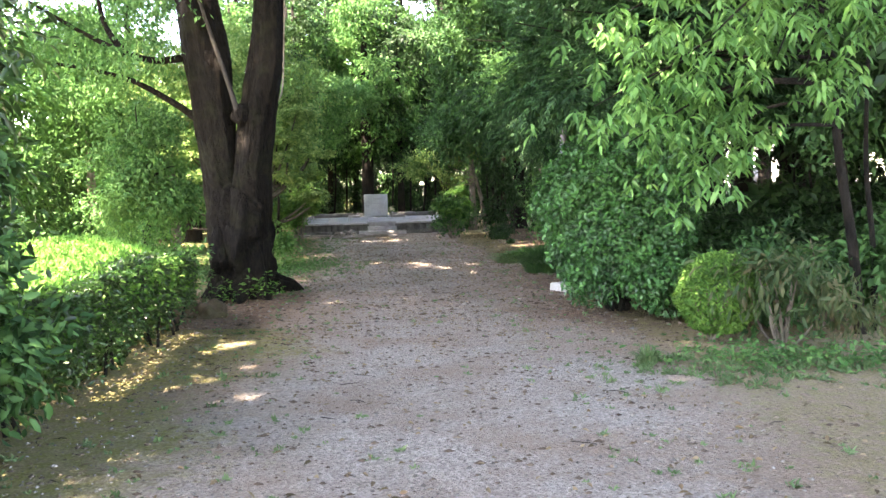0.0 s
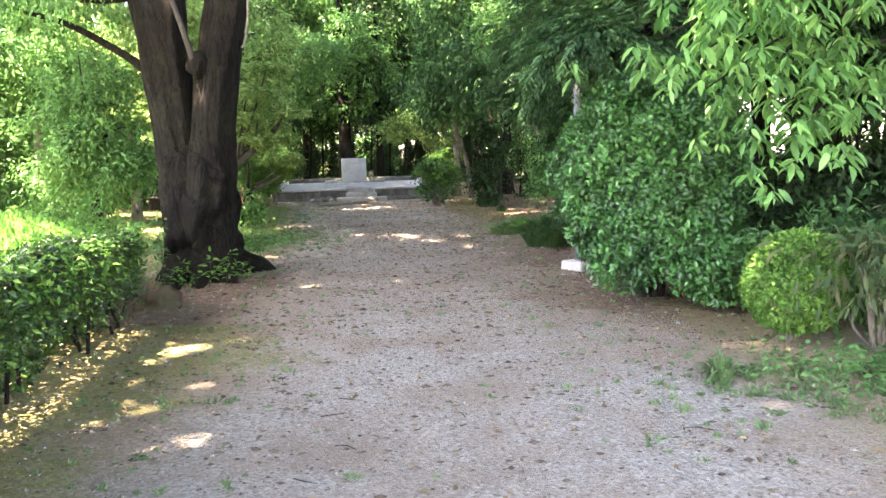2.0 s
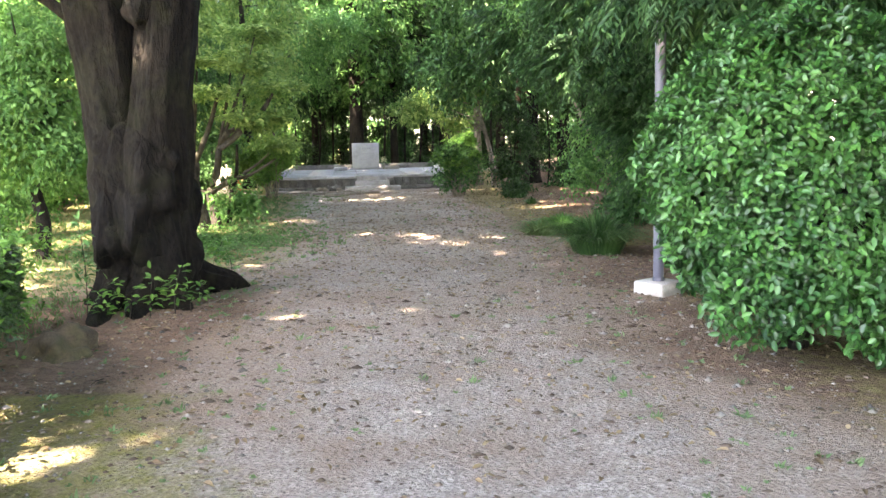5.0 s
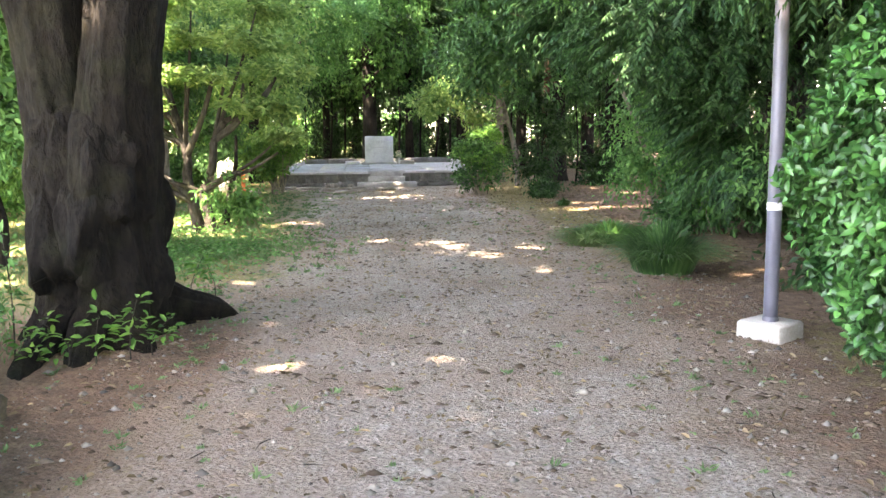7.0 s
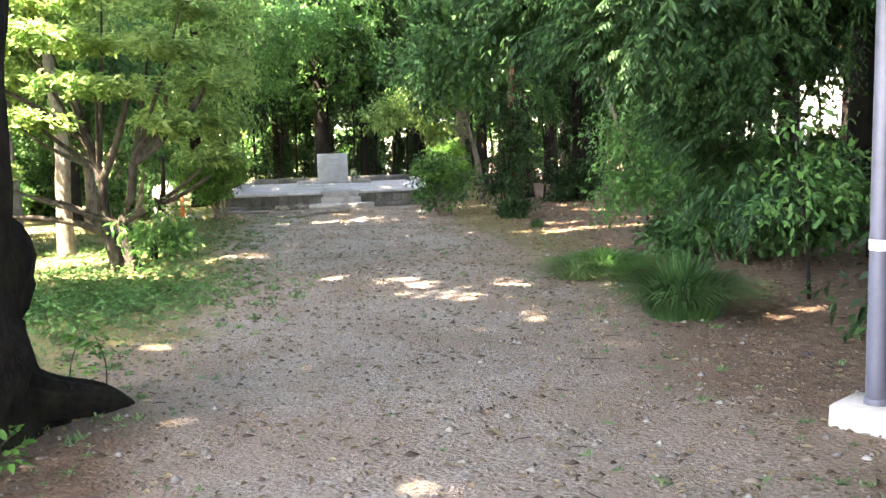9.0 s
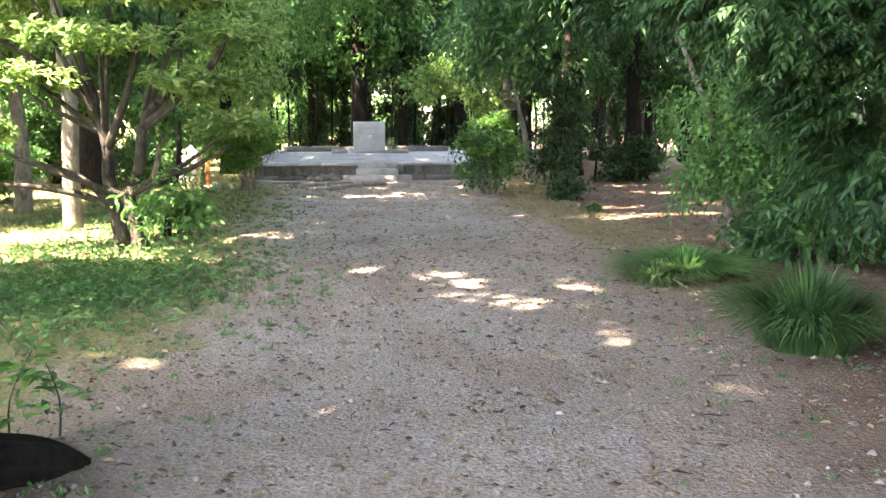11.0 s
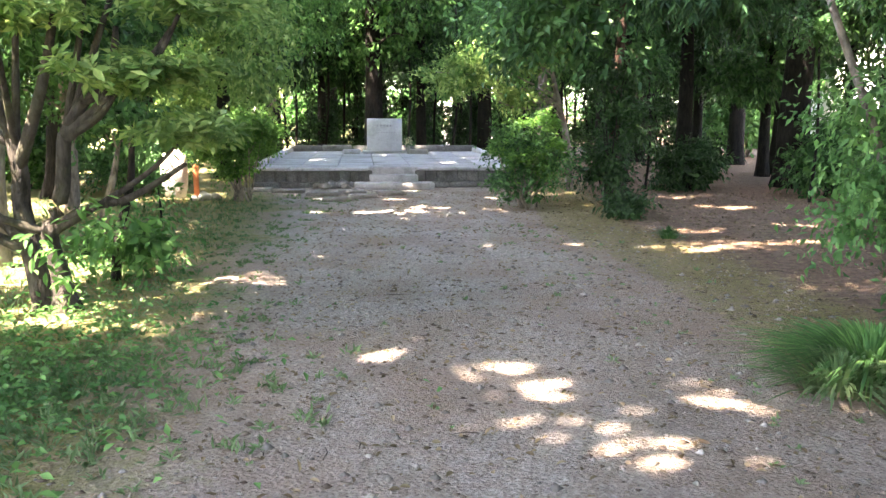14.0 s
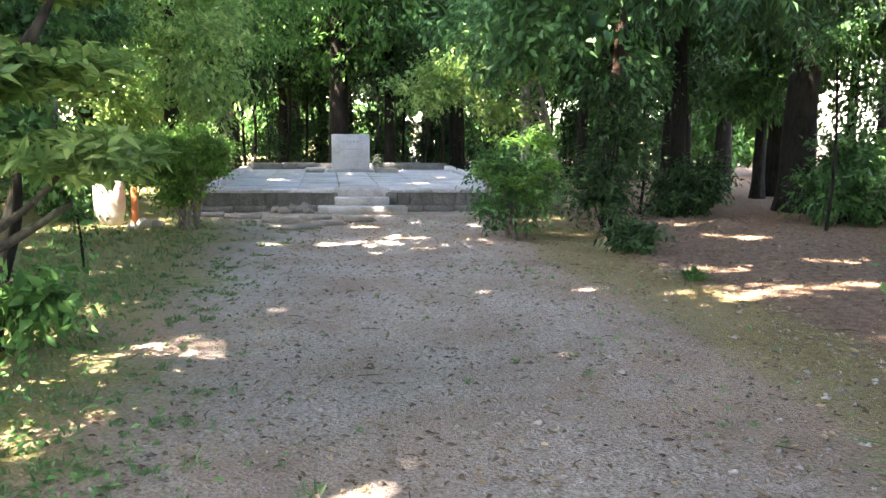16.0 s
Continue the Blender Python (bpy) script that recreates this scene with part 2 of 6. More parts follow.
def tube(points, radii, sides=10, rough=0.0, lobes=None, seed=0, steps=4):
    """A tapered tube of quads along a smoothed line, with an uneven skin. lobes: (height, amount) of root flare."""
    rng = np.random.default_rng(seed)
    pts, rad = np.asarray(points, dtype=float), np.asarray(radii, dtype=float)
    u = np.linspace(0, len(pts) - 1, (len(pts) - 1) * steps + 1)
    i = np.clip(u.astype(int), 0, len(pts) - 2)
    f = (u - i)[:, None]
    p0, p1, p2, p3 = pts[np.maximum(i - 1, 0)], pts[i], pts[i + 1], pts[np.minimum(i + 2, len(pts) - 1)]
    line = 0.5 * (2 * p1 + (p2 - p0) * f + (2 * p0 - 5 * p1 + 4 * p2 - p3) * f**2 + (3 * p1 - p0 - 3 * p2 + p3) * f**3)
    r = np.interp(u, np.arange(len(pts)), rad)
    tang = unit(np.gradient(line, axis=0))
    ref = np.where(np.abs(tang[:, 2:3]) > 0.9, np.array([[1.0, 0, 0]]), np.array([[0, 0, 1.0]]))
    side = unit(np.cross(tang, ref))
    other = np.cross(side, tang)
    a = np.linspace(0, 2 * np.pi, sides, endpoint=False)
    ph = rng.uniform(0, 6.28, 8)
    along = np.concatenate([[0], np.cumsum(np.linalg.norm(np.diff(line, axis=0), axis=1))])[:, None]
    wob = rough * (np.sin(3 * a + ph[0] + 1.3 * along) * 0.45 + np.sin(5 * a + ph[1] - 2.1 * along) * 0.35
                   + np.sin(9 * a + ph[2] + 0.8 * along) * 0.3 + np.sin(2 * a + ph[3] + 6 * along) * 0.3)
    if sides > 24:
        wob = wob + rough * (0.5 * np.abs(np.sin(7.5 * a + ph[6] + 1.1 * np.sin(2.3 * along + ph[7]))) ** 0.5 + 0.28 * np.abs(np.sin(14 * a + 1.7 * np.sin(4.1 * along))) ** 0.6
                             + 0.25 * np.sin(21 * a + 5 * np.sin(3 * along)) * np.sin(9 * along + 3 * a) - 0.5)
    rr = r[:, None] * (1 + wob)
    if lobes:
        fade = np.exp(-np.maximum(line[:, 2:3], 0) / lobes[0])
        rr = rr + lobes[1] * fade * (0.45 + 0.55 * np.sin(4 * a + ph[4]) + 0.35 * np.sin(7 * a + ph[5]))
    v = line[:, None, :] + rr[..., None] * (np.cos(a)[None, :, None] * side[:, None, :] + np.sin(a)[None, :, None] * other[:, None, :])
    n = len(line)
    k = np.arange(n - 1)[:, None] * sides + np.arange(sides)[None, :]
    k2 = np.arange(n - 1)[:, None] * sides + (np.arange(sides)[None, :] + 1) % sides
    faces = np.stack([k, k2, k2 + sides, k + sides], -1).reshape(-1, 4)
    verts = np.concatenate([v.reshape(-1, 3), line[[0, -1]]])
    c0, c1 = n * sides, n * sides + 1
    j = np.arange(sides)
    cap0 = np.stack([np.full(sides, c0), (j + 1) % sides, j, j], -1)
    cap1 = np.stack([np.full(sides, c1), (n - 1) * sides + j, (n - 1) * sides + (j + 1) % sides, (n - 1) * sides + (j + 1) % sides], -1)
    return verts, faces, np.concatenate([cap0[:, :3], cap1[:, :3]])


def wood(points, radii, **more):
    """The tube as triangles, closed at both ends."""
    v, q, c = tube(points, radii, **more)
    return v, np.concatenate([q[:, [0, 1, 2]], q[:, [0, 2, 3]], c])


def blades(P, D, N, L, W, fold=0.25, droop=0.15, fine=False):
    """Leaves: base points, directions, normals, lengths, widths. Two folded triangles each, or eight where fine."""
    n = len(P)
    D = unit(D)
    S = unit(np.cross(D, N))
    N = np.cross(S, D)
    L, W = np.broadcast_to(L, n)[:, None], np.broadcast_to(W, n)[:, None]

    def at(s, w, lift):
        return P + D * (L * s) + S * (W * w) + N * (W * lift) - N * (L * droop * s * s)

    if not fine:
        v = np.stack([at(0, 0, 0), at(0.45, 0.5, fold), at(1, 0, 0), at(0.45, -0.5, fold)], 1)
        f = np.array([[0, 1, 2], [0, 2, 3]])
        k = 4
    else:
        v = np.stack([at(0, 0, 0), at(0.3, 0.42, fold), at(0.66, 0.4, fold), at(1, 0, 0), at(0.66, -0.4, fold), at(0.3, -0.42, fold),
                      at(0.3, 0, 0), at(0.66, 0, 0)], 1)
        f = np.array([[0, 1, 6], [0, 6, 5], [6, 1, 2], [6, 2, 7], [6, 7, 4], [6, 4, 5], [7, 2, 3], [7, 3, 4]])
        k = 8
    faces = (np.arange(n)[:, None, None] * k + f[None]).reshape(-1, 3)
    return v.reshape(-1, 3), faces


# gaps in the crowns overhead: where a fleck of sun lies on the ground, and how wide
FLECKS = np.array([
    (-2.06, 5.25, .4), (-1.98, 4.3, .34), (-1.8, 4.75, .26), (-1.62, 5.2, .24), (-2.0, 6.4, .3), (-1.9, 7.0, .26), (-1.64, 5.9, .36), (-1.75, 6.6, .24), (-1.4, 6.3, .22), (-2.0, 3.6, .3), (-1.85, 8.4, .26), (-1.53, 7.55, .26), (-2.46, 8.6, .25), (-1.5, 7.0, .2),
    (-.78, 17.1, .46), (.02, 16.0, .42), (.53, 15.0, .34), (.49, 16.9, .24), (-2.03, 17.8, .2), (-1.48, 17.55, .24),
    (-.32, 11.5, .2), (-1.81, 12.65, .24), (-1.6, 13.15, .2), (-1.82, 13.65, .22), (-2.55, 14.45, .28), (-3.4, 15.4, .28),
    (-1.6, 11.5, .18), (-1.2, 13.4, .15), (-2.72, 20.0, .2), (-.18, 19.9, .15), (-1.56, 25.5, .6), (-1.0, 25.5, .45), (-2.1, 25.4, .5), (-.5, 25.8, .4), (-2.7, 25.3, .45), (-3.2, 25.2, .35), (-1.9, 24.6, .3), (-1.7, 26.1, .4), (-1.0, 26.2, .3), (-1.3, 25.0, .35), (-2.5, 25.8, .3), (-2.3, 27.4, .35), (-1.5, 28.0, .3), (-3.6, 27.6, .3),
    (1.7, 22.0, .7), (2.05, 23.5, .6), (2.5, 22.4, .6), (3.1, 22.6, .5), (.4, 22.2, .22), (-.76, 22.1, .18), (2.67, 15.0, .26),
    (1.4, 17.2, .32), (2.7, 7.7, .32), (3.3, 10.5, .3), (-1.84, 5.59, .24), (-1.7, 6.05, .2), (-1.5, 7.45, .26), (-1.67, 8.39, .3), (-.46, 16.64, .24), (-.86, 16.24, .16), (.45, 16.65, .18), (-1.08, 13.6, .15)])
FAR_FLECKS = np.array([(-4.6, 33.0, .55), (-1.4, 32.2, .6), (-2.2, 29.2, .5), (-3.2, 35.6, .45), (-.9, 34.5, .5), (-5.4, 31.2, .4), (-3.4, 27.3, .3),
                       (-3.9, 21.3, .4), (-3.3, 18.1, .26), (2.95, 17.25, .5), (3.5, 13.0, .5), (3.6, 24.2, .5), (.6, 28.6, .6), (-.6, 27.6, .4), (-3.9, 37.2, .35), (-3.6, 38.2, 1.4), (2.8, 28.2, .8)])


def small_flecks():
    """Scattered gaps, each the size of a hand or a plate, over the farther path and its right edge."""
    rng = np.random.default_rng(95)
    y = rng.uniform(9.5, 28, 46)
    x = np.where(rng.uniform(0, 1, 46) < .35, rng.uniform(-2.8, 1.2, 46), rng.uniform(1.0, 4.5, 46))
    return np.stack([x, y, rng.uniform(.02, .12, 46)], -1)


SMALL_FLECKS = small_flecks()


# larger gaps of the tall crowns alone, which let the sun reach the lower trees
CANOPY_GAPS = np.array([(2.7, 8.0, .5), (3.4, 8.2, .8), (4.0, 8.5, .6), (3.6, 17.9, 1.1), (3.9, 14.3, .9), (3.0, 12.6, .6), (.7, 26.5, .8), (.6, 29.5, 1.1), (4.4, 24.6, 1.2),
                        (3.3, 23.9, 1.0), (3.6, 29.0, 1.4), (2.4, 32.9, 1.3), (-1.9, 42.0, 2.2), (1.2, 42.5, 1.8), (-4.6, 42.0, 2.0), (5.0, 42.0, 1.6), (3.4, 26.5, .8),
                        (-3.3, 37.8, 1.6), (-2.4, 38.4, 1.4), (-4.3, 38.4, 1.6), (-4.3, 27.3, .8), (2.4, 16.6, .5), (2.9, 20.0, .7), (7.0, 28.0, 1.4), (8.2, 30.5, 1.4), (6.4, 25.6, 1.0)])


def lets_sun_through(P, lowest=2.3, more=()):
    """True for the points that keep the sun off no fleck."""
    s = np.array(SUN)
    gx = P[:, 0] - s[0] / s[2] * P[:, 2]
    gy = P[:, 1] - s[1] / s[2] * P[:, 2]
    keep = np.ones(len(P), dtype=bool)
    wob = 0.72 + 0.42 * np.sin(gx * 9.1 + 1.7 * np.sin(gy * 7.3)) + 0.36 * np.sin(gy * 13.7 + 2.1 * np.sin(gx * 8.0))
    wob = wob + 0.3 * np.sin(gx * 27.0 + 2.0 * np.sin(gy * 19.0)) * np.sin(gy * 31.0 + gx * 11.0)
    for x, y, r in np.concatenate([FLECKS, FAR_FLECKS, SMALL_FLECKS, np.reshape(more, (-1, 3))]):
        keep &= ((gx - x) / 1.25) ** 2 + ((gy - y) / 0.95) ** 2 > (r * np.maximum(wob, .5) + (.09 if r < .25 else .02)) ** 2
    stray = np.sin(gx * 531.7 + gy * 317.3 + P[:, 2] * 411.1) > 0.985
    return keep | stray | (P[:, 2] < lowest)


def in_blobs(blobs, n, rng, shell=0.5):
    """n points in the outer part of ellipsoids (x, y, z, rx, ry, rz), by volume; and the way out of each."""
    b = np.asarray(blobs, dtype=float)
    vol = (b[:, 3] * b[:, 4] * b[:, 5]) ** 0.75
    k = rng.choice(len(b), n, p=vol / vol.sum())
    knots = 15
    way = unit(rng.normal(size=(len(b), knots, 3)))
    d = unit(way[k, rng.integers(0, knots, n)] + rng.normal(0, 0.27, (n, 3)))
    r = rng.uniform(shell**3, 1, (n, 1)) ** (1 / 3)
    lump = 1 + 0.16 * np.sin(d[:, 0:1] * 5 + k[:, None]) + 0.14 * np.sin(d[:, 2:3] * 7 + 2 * d[:, 1:2])
    return b[k, :3] + d * r * lump * b[k, 3:6], unit(d / b[k, 3:6])


def crown(blobs, sprays, per, L, W, rng, droop=0.5, spread=0.28, shell=0.5, fine=False, jitter=0.35, flat=0.5, inner=0.0):
    """Leaf sprays: each a short twig that leans out and down, with its leaves along it."""
    C, out = in_blobs(blobs, sprays, rng, shell)
    twig = unit(out + rng.normal(0, 0.5, (sprays, 3)) + np.array([0, 0, -droop]))
    s = rng.uniform(-0.5, 1.0, (sprays, per, 1))
    P = C[:, None] + twig[:, None] * s * spread + rng.normal(0, spread * jitter, (sprays, per, 3)) * np.array([1, 1, 0.6])
    D = unit(twig[:, None] * 0.8 + rng.normal(0, 0.55, (sprays, per, 3)) + np.array([0, 0, -droop * 0.6]))
    N = unit(np.array([0, 0, 1.0]) * flat + out[:, None] * 0.5 + rng.normal(0, 0.45, (sprays, per, 3)))
    P, D, N = P.reshape(-1, 3), D.reshape(-1, 3), N.reshape(-1, 3)
    keep = lets_sun_through(P) & (P[:, 2] > 0.03)
    P, D, N = P[keep], D[keep], N[keep]
    size = rng.uniform(0.7, 1.25, len(P))
    outer = blades(P, D, N, L * size, W * size, fine=fine)
    if not inner:
        return outer
    # older, larger leaves deep inside, which close the crown
    m = int(sprays * per * inner)
    Q, _ = in_blobs(blobs, m, rng, 0.0)
    b = np.asarray(blobs, dtype=float)
    mid = b[np.argmin(((Q[:, None] - b[None, :, :3]) ** 2).sum(-1), axis=1), :3]
    Q = mid + (Q - mid) * 0.72
    Q = Q[lets_sun_through(Q) & (Q[:, 2] > 0.06)]
    m = len(Q)
    deep = blades(Q, rng.normal(0, 1, (m, 3)), rng.normal(0, .6, (m, 3)) + (0, 0, .5), L * 1.7 * rng.uniform(.7, 1.2, m), W * 2.0)
    return joined(outer, deep)


def rosettes(blobs, count, per, L, W, rng, shell=0.3, lift=0.35, fine=False, sun=True):
    """Leaves that stand in whorls round the twig tips."""
    C, out = in_blobs(blobs, count, rng, shell)
    axis = unit(out * .5 + rng.normal(0, .3, (count, 3)) + (0, 0, 1.0))
    one = unit(np.cross(axis, rng.normal(size=(count, 3))))
    two = np.cross(axis, one)
    a = (np.arange(per) / per * 2 * np.pi)[None, :, None] + rng.uniform(0, 6.28, (count, 1, 1)) + rng.normal(0, .25, (count, per, 1))
    D = np.cos(a) * one[:, None] + np.sin(a) * two[:, None] + axis[:, None] * (lift + rng.normal(0, .25, (count, per, 1)))
    P = C[:, None] + unit(D) * L * .08 + axis[:, None] * rng.normal(0, L * .2, (count, per, 1))
    N = axis[:, None] + rng.normal(0, .45, (count, per, 3))
    P, D, N = P.reshape(-1, 3), D.reshape(-1, 3), N.reshape(-1, 3)
    keep = P[:, 2] > 0.03
    if sun:
        keep &= lets_sun_through(P)
    P, D, N = P[keep], D[keep], N[keep]
    size = rng.uniform(0.65, 1.2, len(P))
    return blades(P, D, N, L * size, W * size, fold=.15, droop=.2, fine=fine)


def fronds(blobs, count, leaflets, L, W, length, rng, shell=0.35):
    """Drooping feathery sprays of a conifer: leaflets in two ranks along a bending stem."""
    C, out = in_blobs(blobs, count, rng, shell)
    out[:, 2] *= 0.3
    out = unit(out + rng.normal(0, 0.3, (count, 3)) * np.array([1, 1, 0.3]))
    ln = rng.uniform(0.6, 1.2, (count, 1, 1)) * length
    s = np.linspace(0.05, 1, leaflets)[None, :, None]
    P = C[:, None] + out[:, None] * ln * s + np.array([0, 0, -0.38]) * ln * s**2
    T = unit(out[:, None] + np.array([0, 0, -0.76]) * s)
    S = unit(np.cross(T, np.array([0, 0, 1.0])))
    sign = np.where(np.arange(leaflets) % 2, 1.0, -1.0)[None, :, None]
    D = unit(T * 0.8 + S * sign * 0.8 + np.array([0, 0, -0.25]) + rng.normal(0, 0.15, P.shape))
    N = unit(np.cross(D, T) * sign + rng.normal(0, 0.25, P.shape))
    size = (1.25 - 0.8 * np.broadcast_to(s, P.shape[:2] + (1,))).reshape(-1) * rng.uniform(0.8, 1.2, count * leaflets)
    P, D, N = P.reshape(-1, 3), D.reshape(-1, 3), N.reshape(-1, 3)
    keep = lets_sun_through(P) & (P[:, 2] > 0.05)
    return blades(P[keep], D[keep], N[keep], L * size[keep], W * size[keep], droop=0.25)


def limbs_to(blobs, trunk_pts, r, rng, per=3):
    """Limbs from the trunk's upper part into the crown."""
    t = np.asarray(trunk_pts, dtype=float)
    made = []
    for b in np.asarray(blobs, dtype=float):
        for _ in range(per):
            end = b[:3] + rng.normal(0, 0.45, 3) * b[3:6]
            z = max(t[0, 2] + 0.35 * (t[-1, 2] - t[0, 2]), min(end[2] - 0.25 * np.linalg.norm(end[:2] - t[-1, :2]), t[-1, 2] - 0.05))
            start = np.array([np.interp(z, t[:, 2], t[:, k]) for k in range(3)])
            mid = start * 0.5 + end * 0.5 + rng.normal(0, 0.08, 3) * np.linalg.norm(end - start) + np.array([0, 0, 0.06])
            made.append(wood([start, mid, end], [r, r * 0.6, r * 0.2], sides=6, rough=0.08, seed=int(rng.integers(1e6))))
    return made


def tree(name, label, category, base, trunk_pts, radii, bark, blobs, leaf, sprays, per, L, W, seed, droop=0.5, spread=0.3, limb=0.04,
         conifer=0.0, shell=0.5, fine=False, per_limb=3, lobes=None, group="", sides=10, leaf_label="", inner=0.25):
    rng = np.random.default_rng(seed)
    t = thing(name, label, category, base, group)
    part("trunk", wood(trunk_pts, radii, sides=sides, rough=0.09, lobes=lobes, seed=seed), bark, t, smooth=True)
    if limb:
        for g in limbs_to(blobs, trunk_pts, limb, rng, per_limb):
            part("limb", g, bark, t, smooth=True)
    if conifer:
        g = fronds(blobs, sprays, per, L, W, conifer, rng, shell)
    else:
        g = crown(blobs, sprays, per, L, W, rng, droop, spread, shell, fine, inner=inner)
    part("crown", g, leaf, t, leaf_label)
    return t


def box(cx, cy, cz, sx, sy, sz, turn=0.0, bevel=0.01, rng=None, jitter=0.0):
    """A bevelled block, centre and full size, turned about z by degrees."""
    bm = bmesh.new()
    bmesh.ops.create_cube(bm, size=1.0)
    for v in bm.verts:
        v.co = Vector((v.co.x * sx, v.co.y * sy, v.co.z * sz))
        if jitter:
            v.co += Vector(rng.normal(0, jitter, 3))
    if bevel:
        bmesh.ops.bevel(bm, geom=bm.edges[:], offset=bevel, segments=1, affect="EDGES")
    bmesh.ops.triangulate(bm, faces=bm.faces[:])
    m = pose(cx, cy, cz, 0, 0, turn)
    v = np.array([m @ v.co for v in bm.verts])
    bm.verts.index_update()
    f = np.array([[w.index for w in face.verts] for face in bm.faces])
    bm.free()
    return v, f


def boulder(cx, cy, cz, rx, ry, rz, seed, detail=3, rough=0.18, flat_base=True):
    bm = bmesh.new()
    bmesh.ops.create_icosphere(bm, subdivisions=detail, radius=1.0)
    for v in bm.verts:
        n = noise.noise(v.co * 1.3 + Vector((seed * 3.1, 0, 0))) + 0.5 * noise.noise(v.co * 3.1 + Vector((0, seed * 1.7, 0)))
        v.co = v.co * (1 + rough * n * 1.6)
    bm.verts.index_update()
    v = np.array([v.co for v in bm.verts]) * (rx, ry, rz) + (cx, cy, cz)
    f = np.array([[w.index for w in face.verts] for face in bm.faces])
    bm.free()
    return v, f


# ---- ground: one sheet to the horizon ----
PATH_Y = [-60, 7, 12, 16.5, 21.7, 24, 29.5, 31]
PATH_LEFT = [-1.3, -1.55, -2.2, -2.75, -3.6, -3.9, -5.0, -5.2]
PATH_RIGHT = [2.1, 1.7, 1.45, 1.2, 0.5, 0.0, 0.0, 0.2]


def bumps(x, y):
    return 0.012 * np.sin(2.1 * x + 1.3 * np.sin(1.7 * y)) * np.sin(1.3 * y + 0.6 * x) + 0.006 * np.sin(7.3 * x + 2 * np.sin(3.1 * y)) * np.sin(6.1 * y)


def make_ground():
    far = np.array([0.5, 1.2, 2.2, 4, 7, 12, 20, 35, 60, 110, 200, 400, 800])
    xs = np.concatenate([-7 - far[::-1], np.arange(-7, 6.01, 0.1), 6 + far])
    ys = np.concatenate([-4 - far[::-1], np.arange(-4, 33.01, 0.1), 33 + far])
    X, Y = np.meshgrid(xs, ys, indexing="ij")
    Z = bumps(X, Y) * np.exp(-np.maximum(np.abs(X) - 8, 0))
    nx, ny = X.shape
    i = np.arange(nx - 1)[:, None] * ny + np.arange(ny - 1)[None]
    faces = np.stack([i, i + ny, i + ny + 1, i + 1], -1).reshape(-1, 4)
    me = mesh_of("ground", np.stack([X, Y, Z], -1).reshape(-1, 3), faces, GROUND, True)
    left, right = np.interp(Y, PATH_Y, PATH_LEFT), np.interp(Y, PATH_Y, PATH_RIGHT)
    wave = 0.25 * np.sin(1.9 * Y + X) + 0.16 * np.sin(4.3 * Y + 2 * X) + 0.12 * np.sin(7.7 * Y - 3 * X)

    def step(d, w):
        return np.clip(d / w + 0.5, 0, 1)

    gravel = np.minimum(step(X - left + wave, 1.7), step(right - X + wave, 2.1))
    moss = np.maximum(0.62 * step(left - X + wave + 0.3, 1.2), 0.42 * step(X - right - 0.1, 0.8) * step(13 - Y, 2) * step(Y + 4, 3))
    moss = np.where((X > right) & (Y > 15.5), 0.5 * step(X - right + 0.2, 0.8) * step(right + 1.5 - X, 0.8), moss)
    moss = np.where((X < -2.3) & (Y < 10), 0.5, moss)
    litter = step(X - right - 0.35 + 0.6 * step(15.0 - Y, 3.0) + wave, 1.8) * step(Y - 8.5, 2.0) * 0.95
    gravel = gravel * (1 - 0.4 * step(Y - 9.0, 3.0) * step(20.0 - Y, 4.0))
    litter = np.maximum(litter, 0.55 * step(Y - 28, 2) * step(-5.5 - X, 1))
    brown = step(0.2 - X - 1.9 + 0.4 * wave, 0.7) * step(X + 4.2, 0.8) * step(Y - 8.6, 1.0) * step(13.0 - Y, 1.5)
    litter = np.maximum(litter, 0.75 * brown)
    moss = moss * (1 - 0.7 * brown)
    moss = np.where(Y < 9.5, np.maximum(moss, 0.58 * step(-1.25 - X + wave, 0.9)), moss)
    for name, a in (("gravel", gravel), ("moss", moss), ("litter", litter)):
        me.attributes.new(name, "FLOAT", "POINT").data.foreach_set("value", a.astype(np.float32).ravel())
    return tagged(new("ground", me), "bare soil and grey gravel path with mossy grass edges", "ground", kind="structure")


make_ground()


# ---- the monument: stone terrace, steps, stele ----
TURN_M = 7.7
FRONT = pose(-2.6, 29.85, 0, 0, 0, TURN_M)


def mon(x, y, z):
    return FRONT @ Vector((x, y, z))


def mon_box(x, y, z, sx, sy, sz, bevel=0.012, rng=None, jitter=0.0, turn=0.0):
    p = mon(x, y, z)
    return box(p.x, p.y, p.z, sx, sy, sz, TURN_M + turn, bevel, rng, jitter)


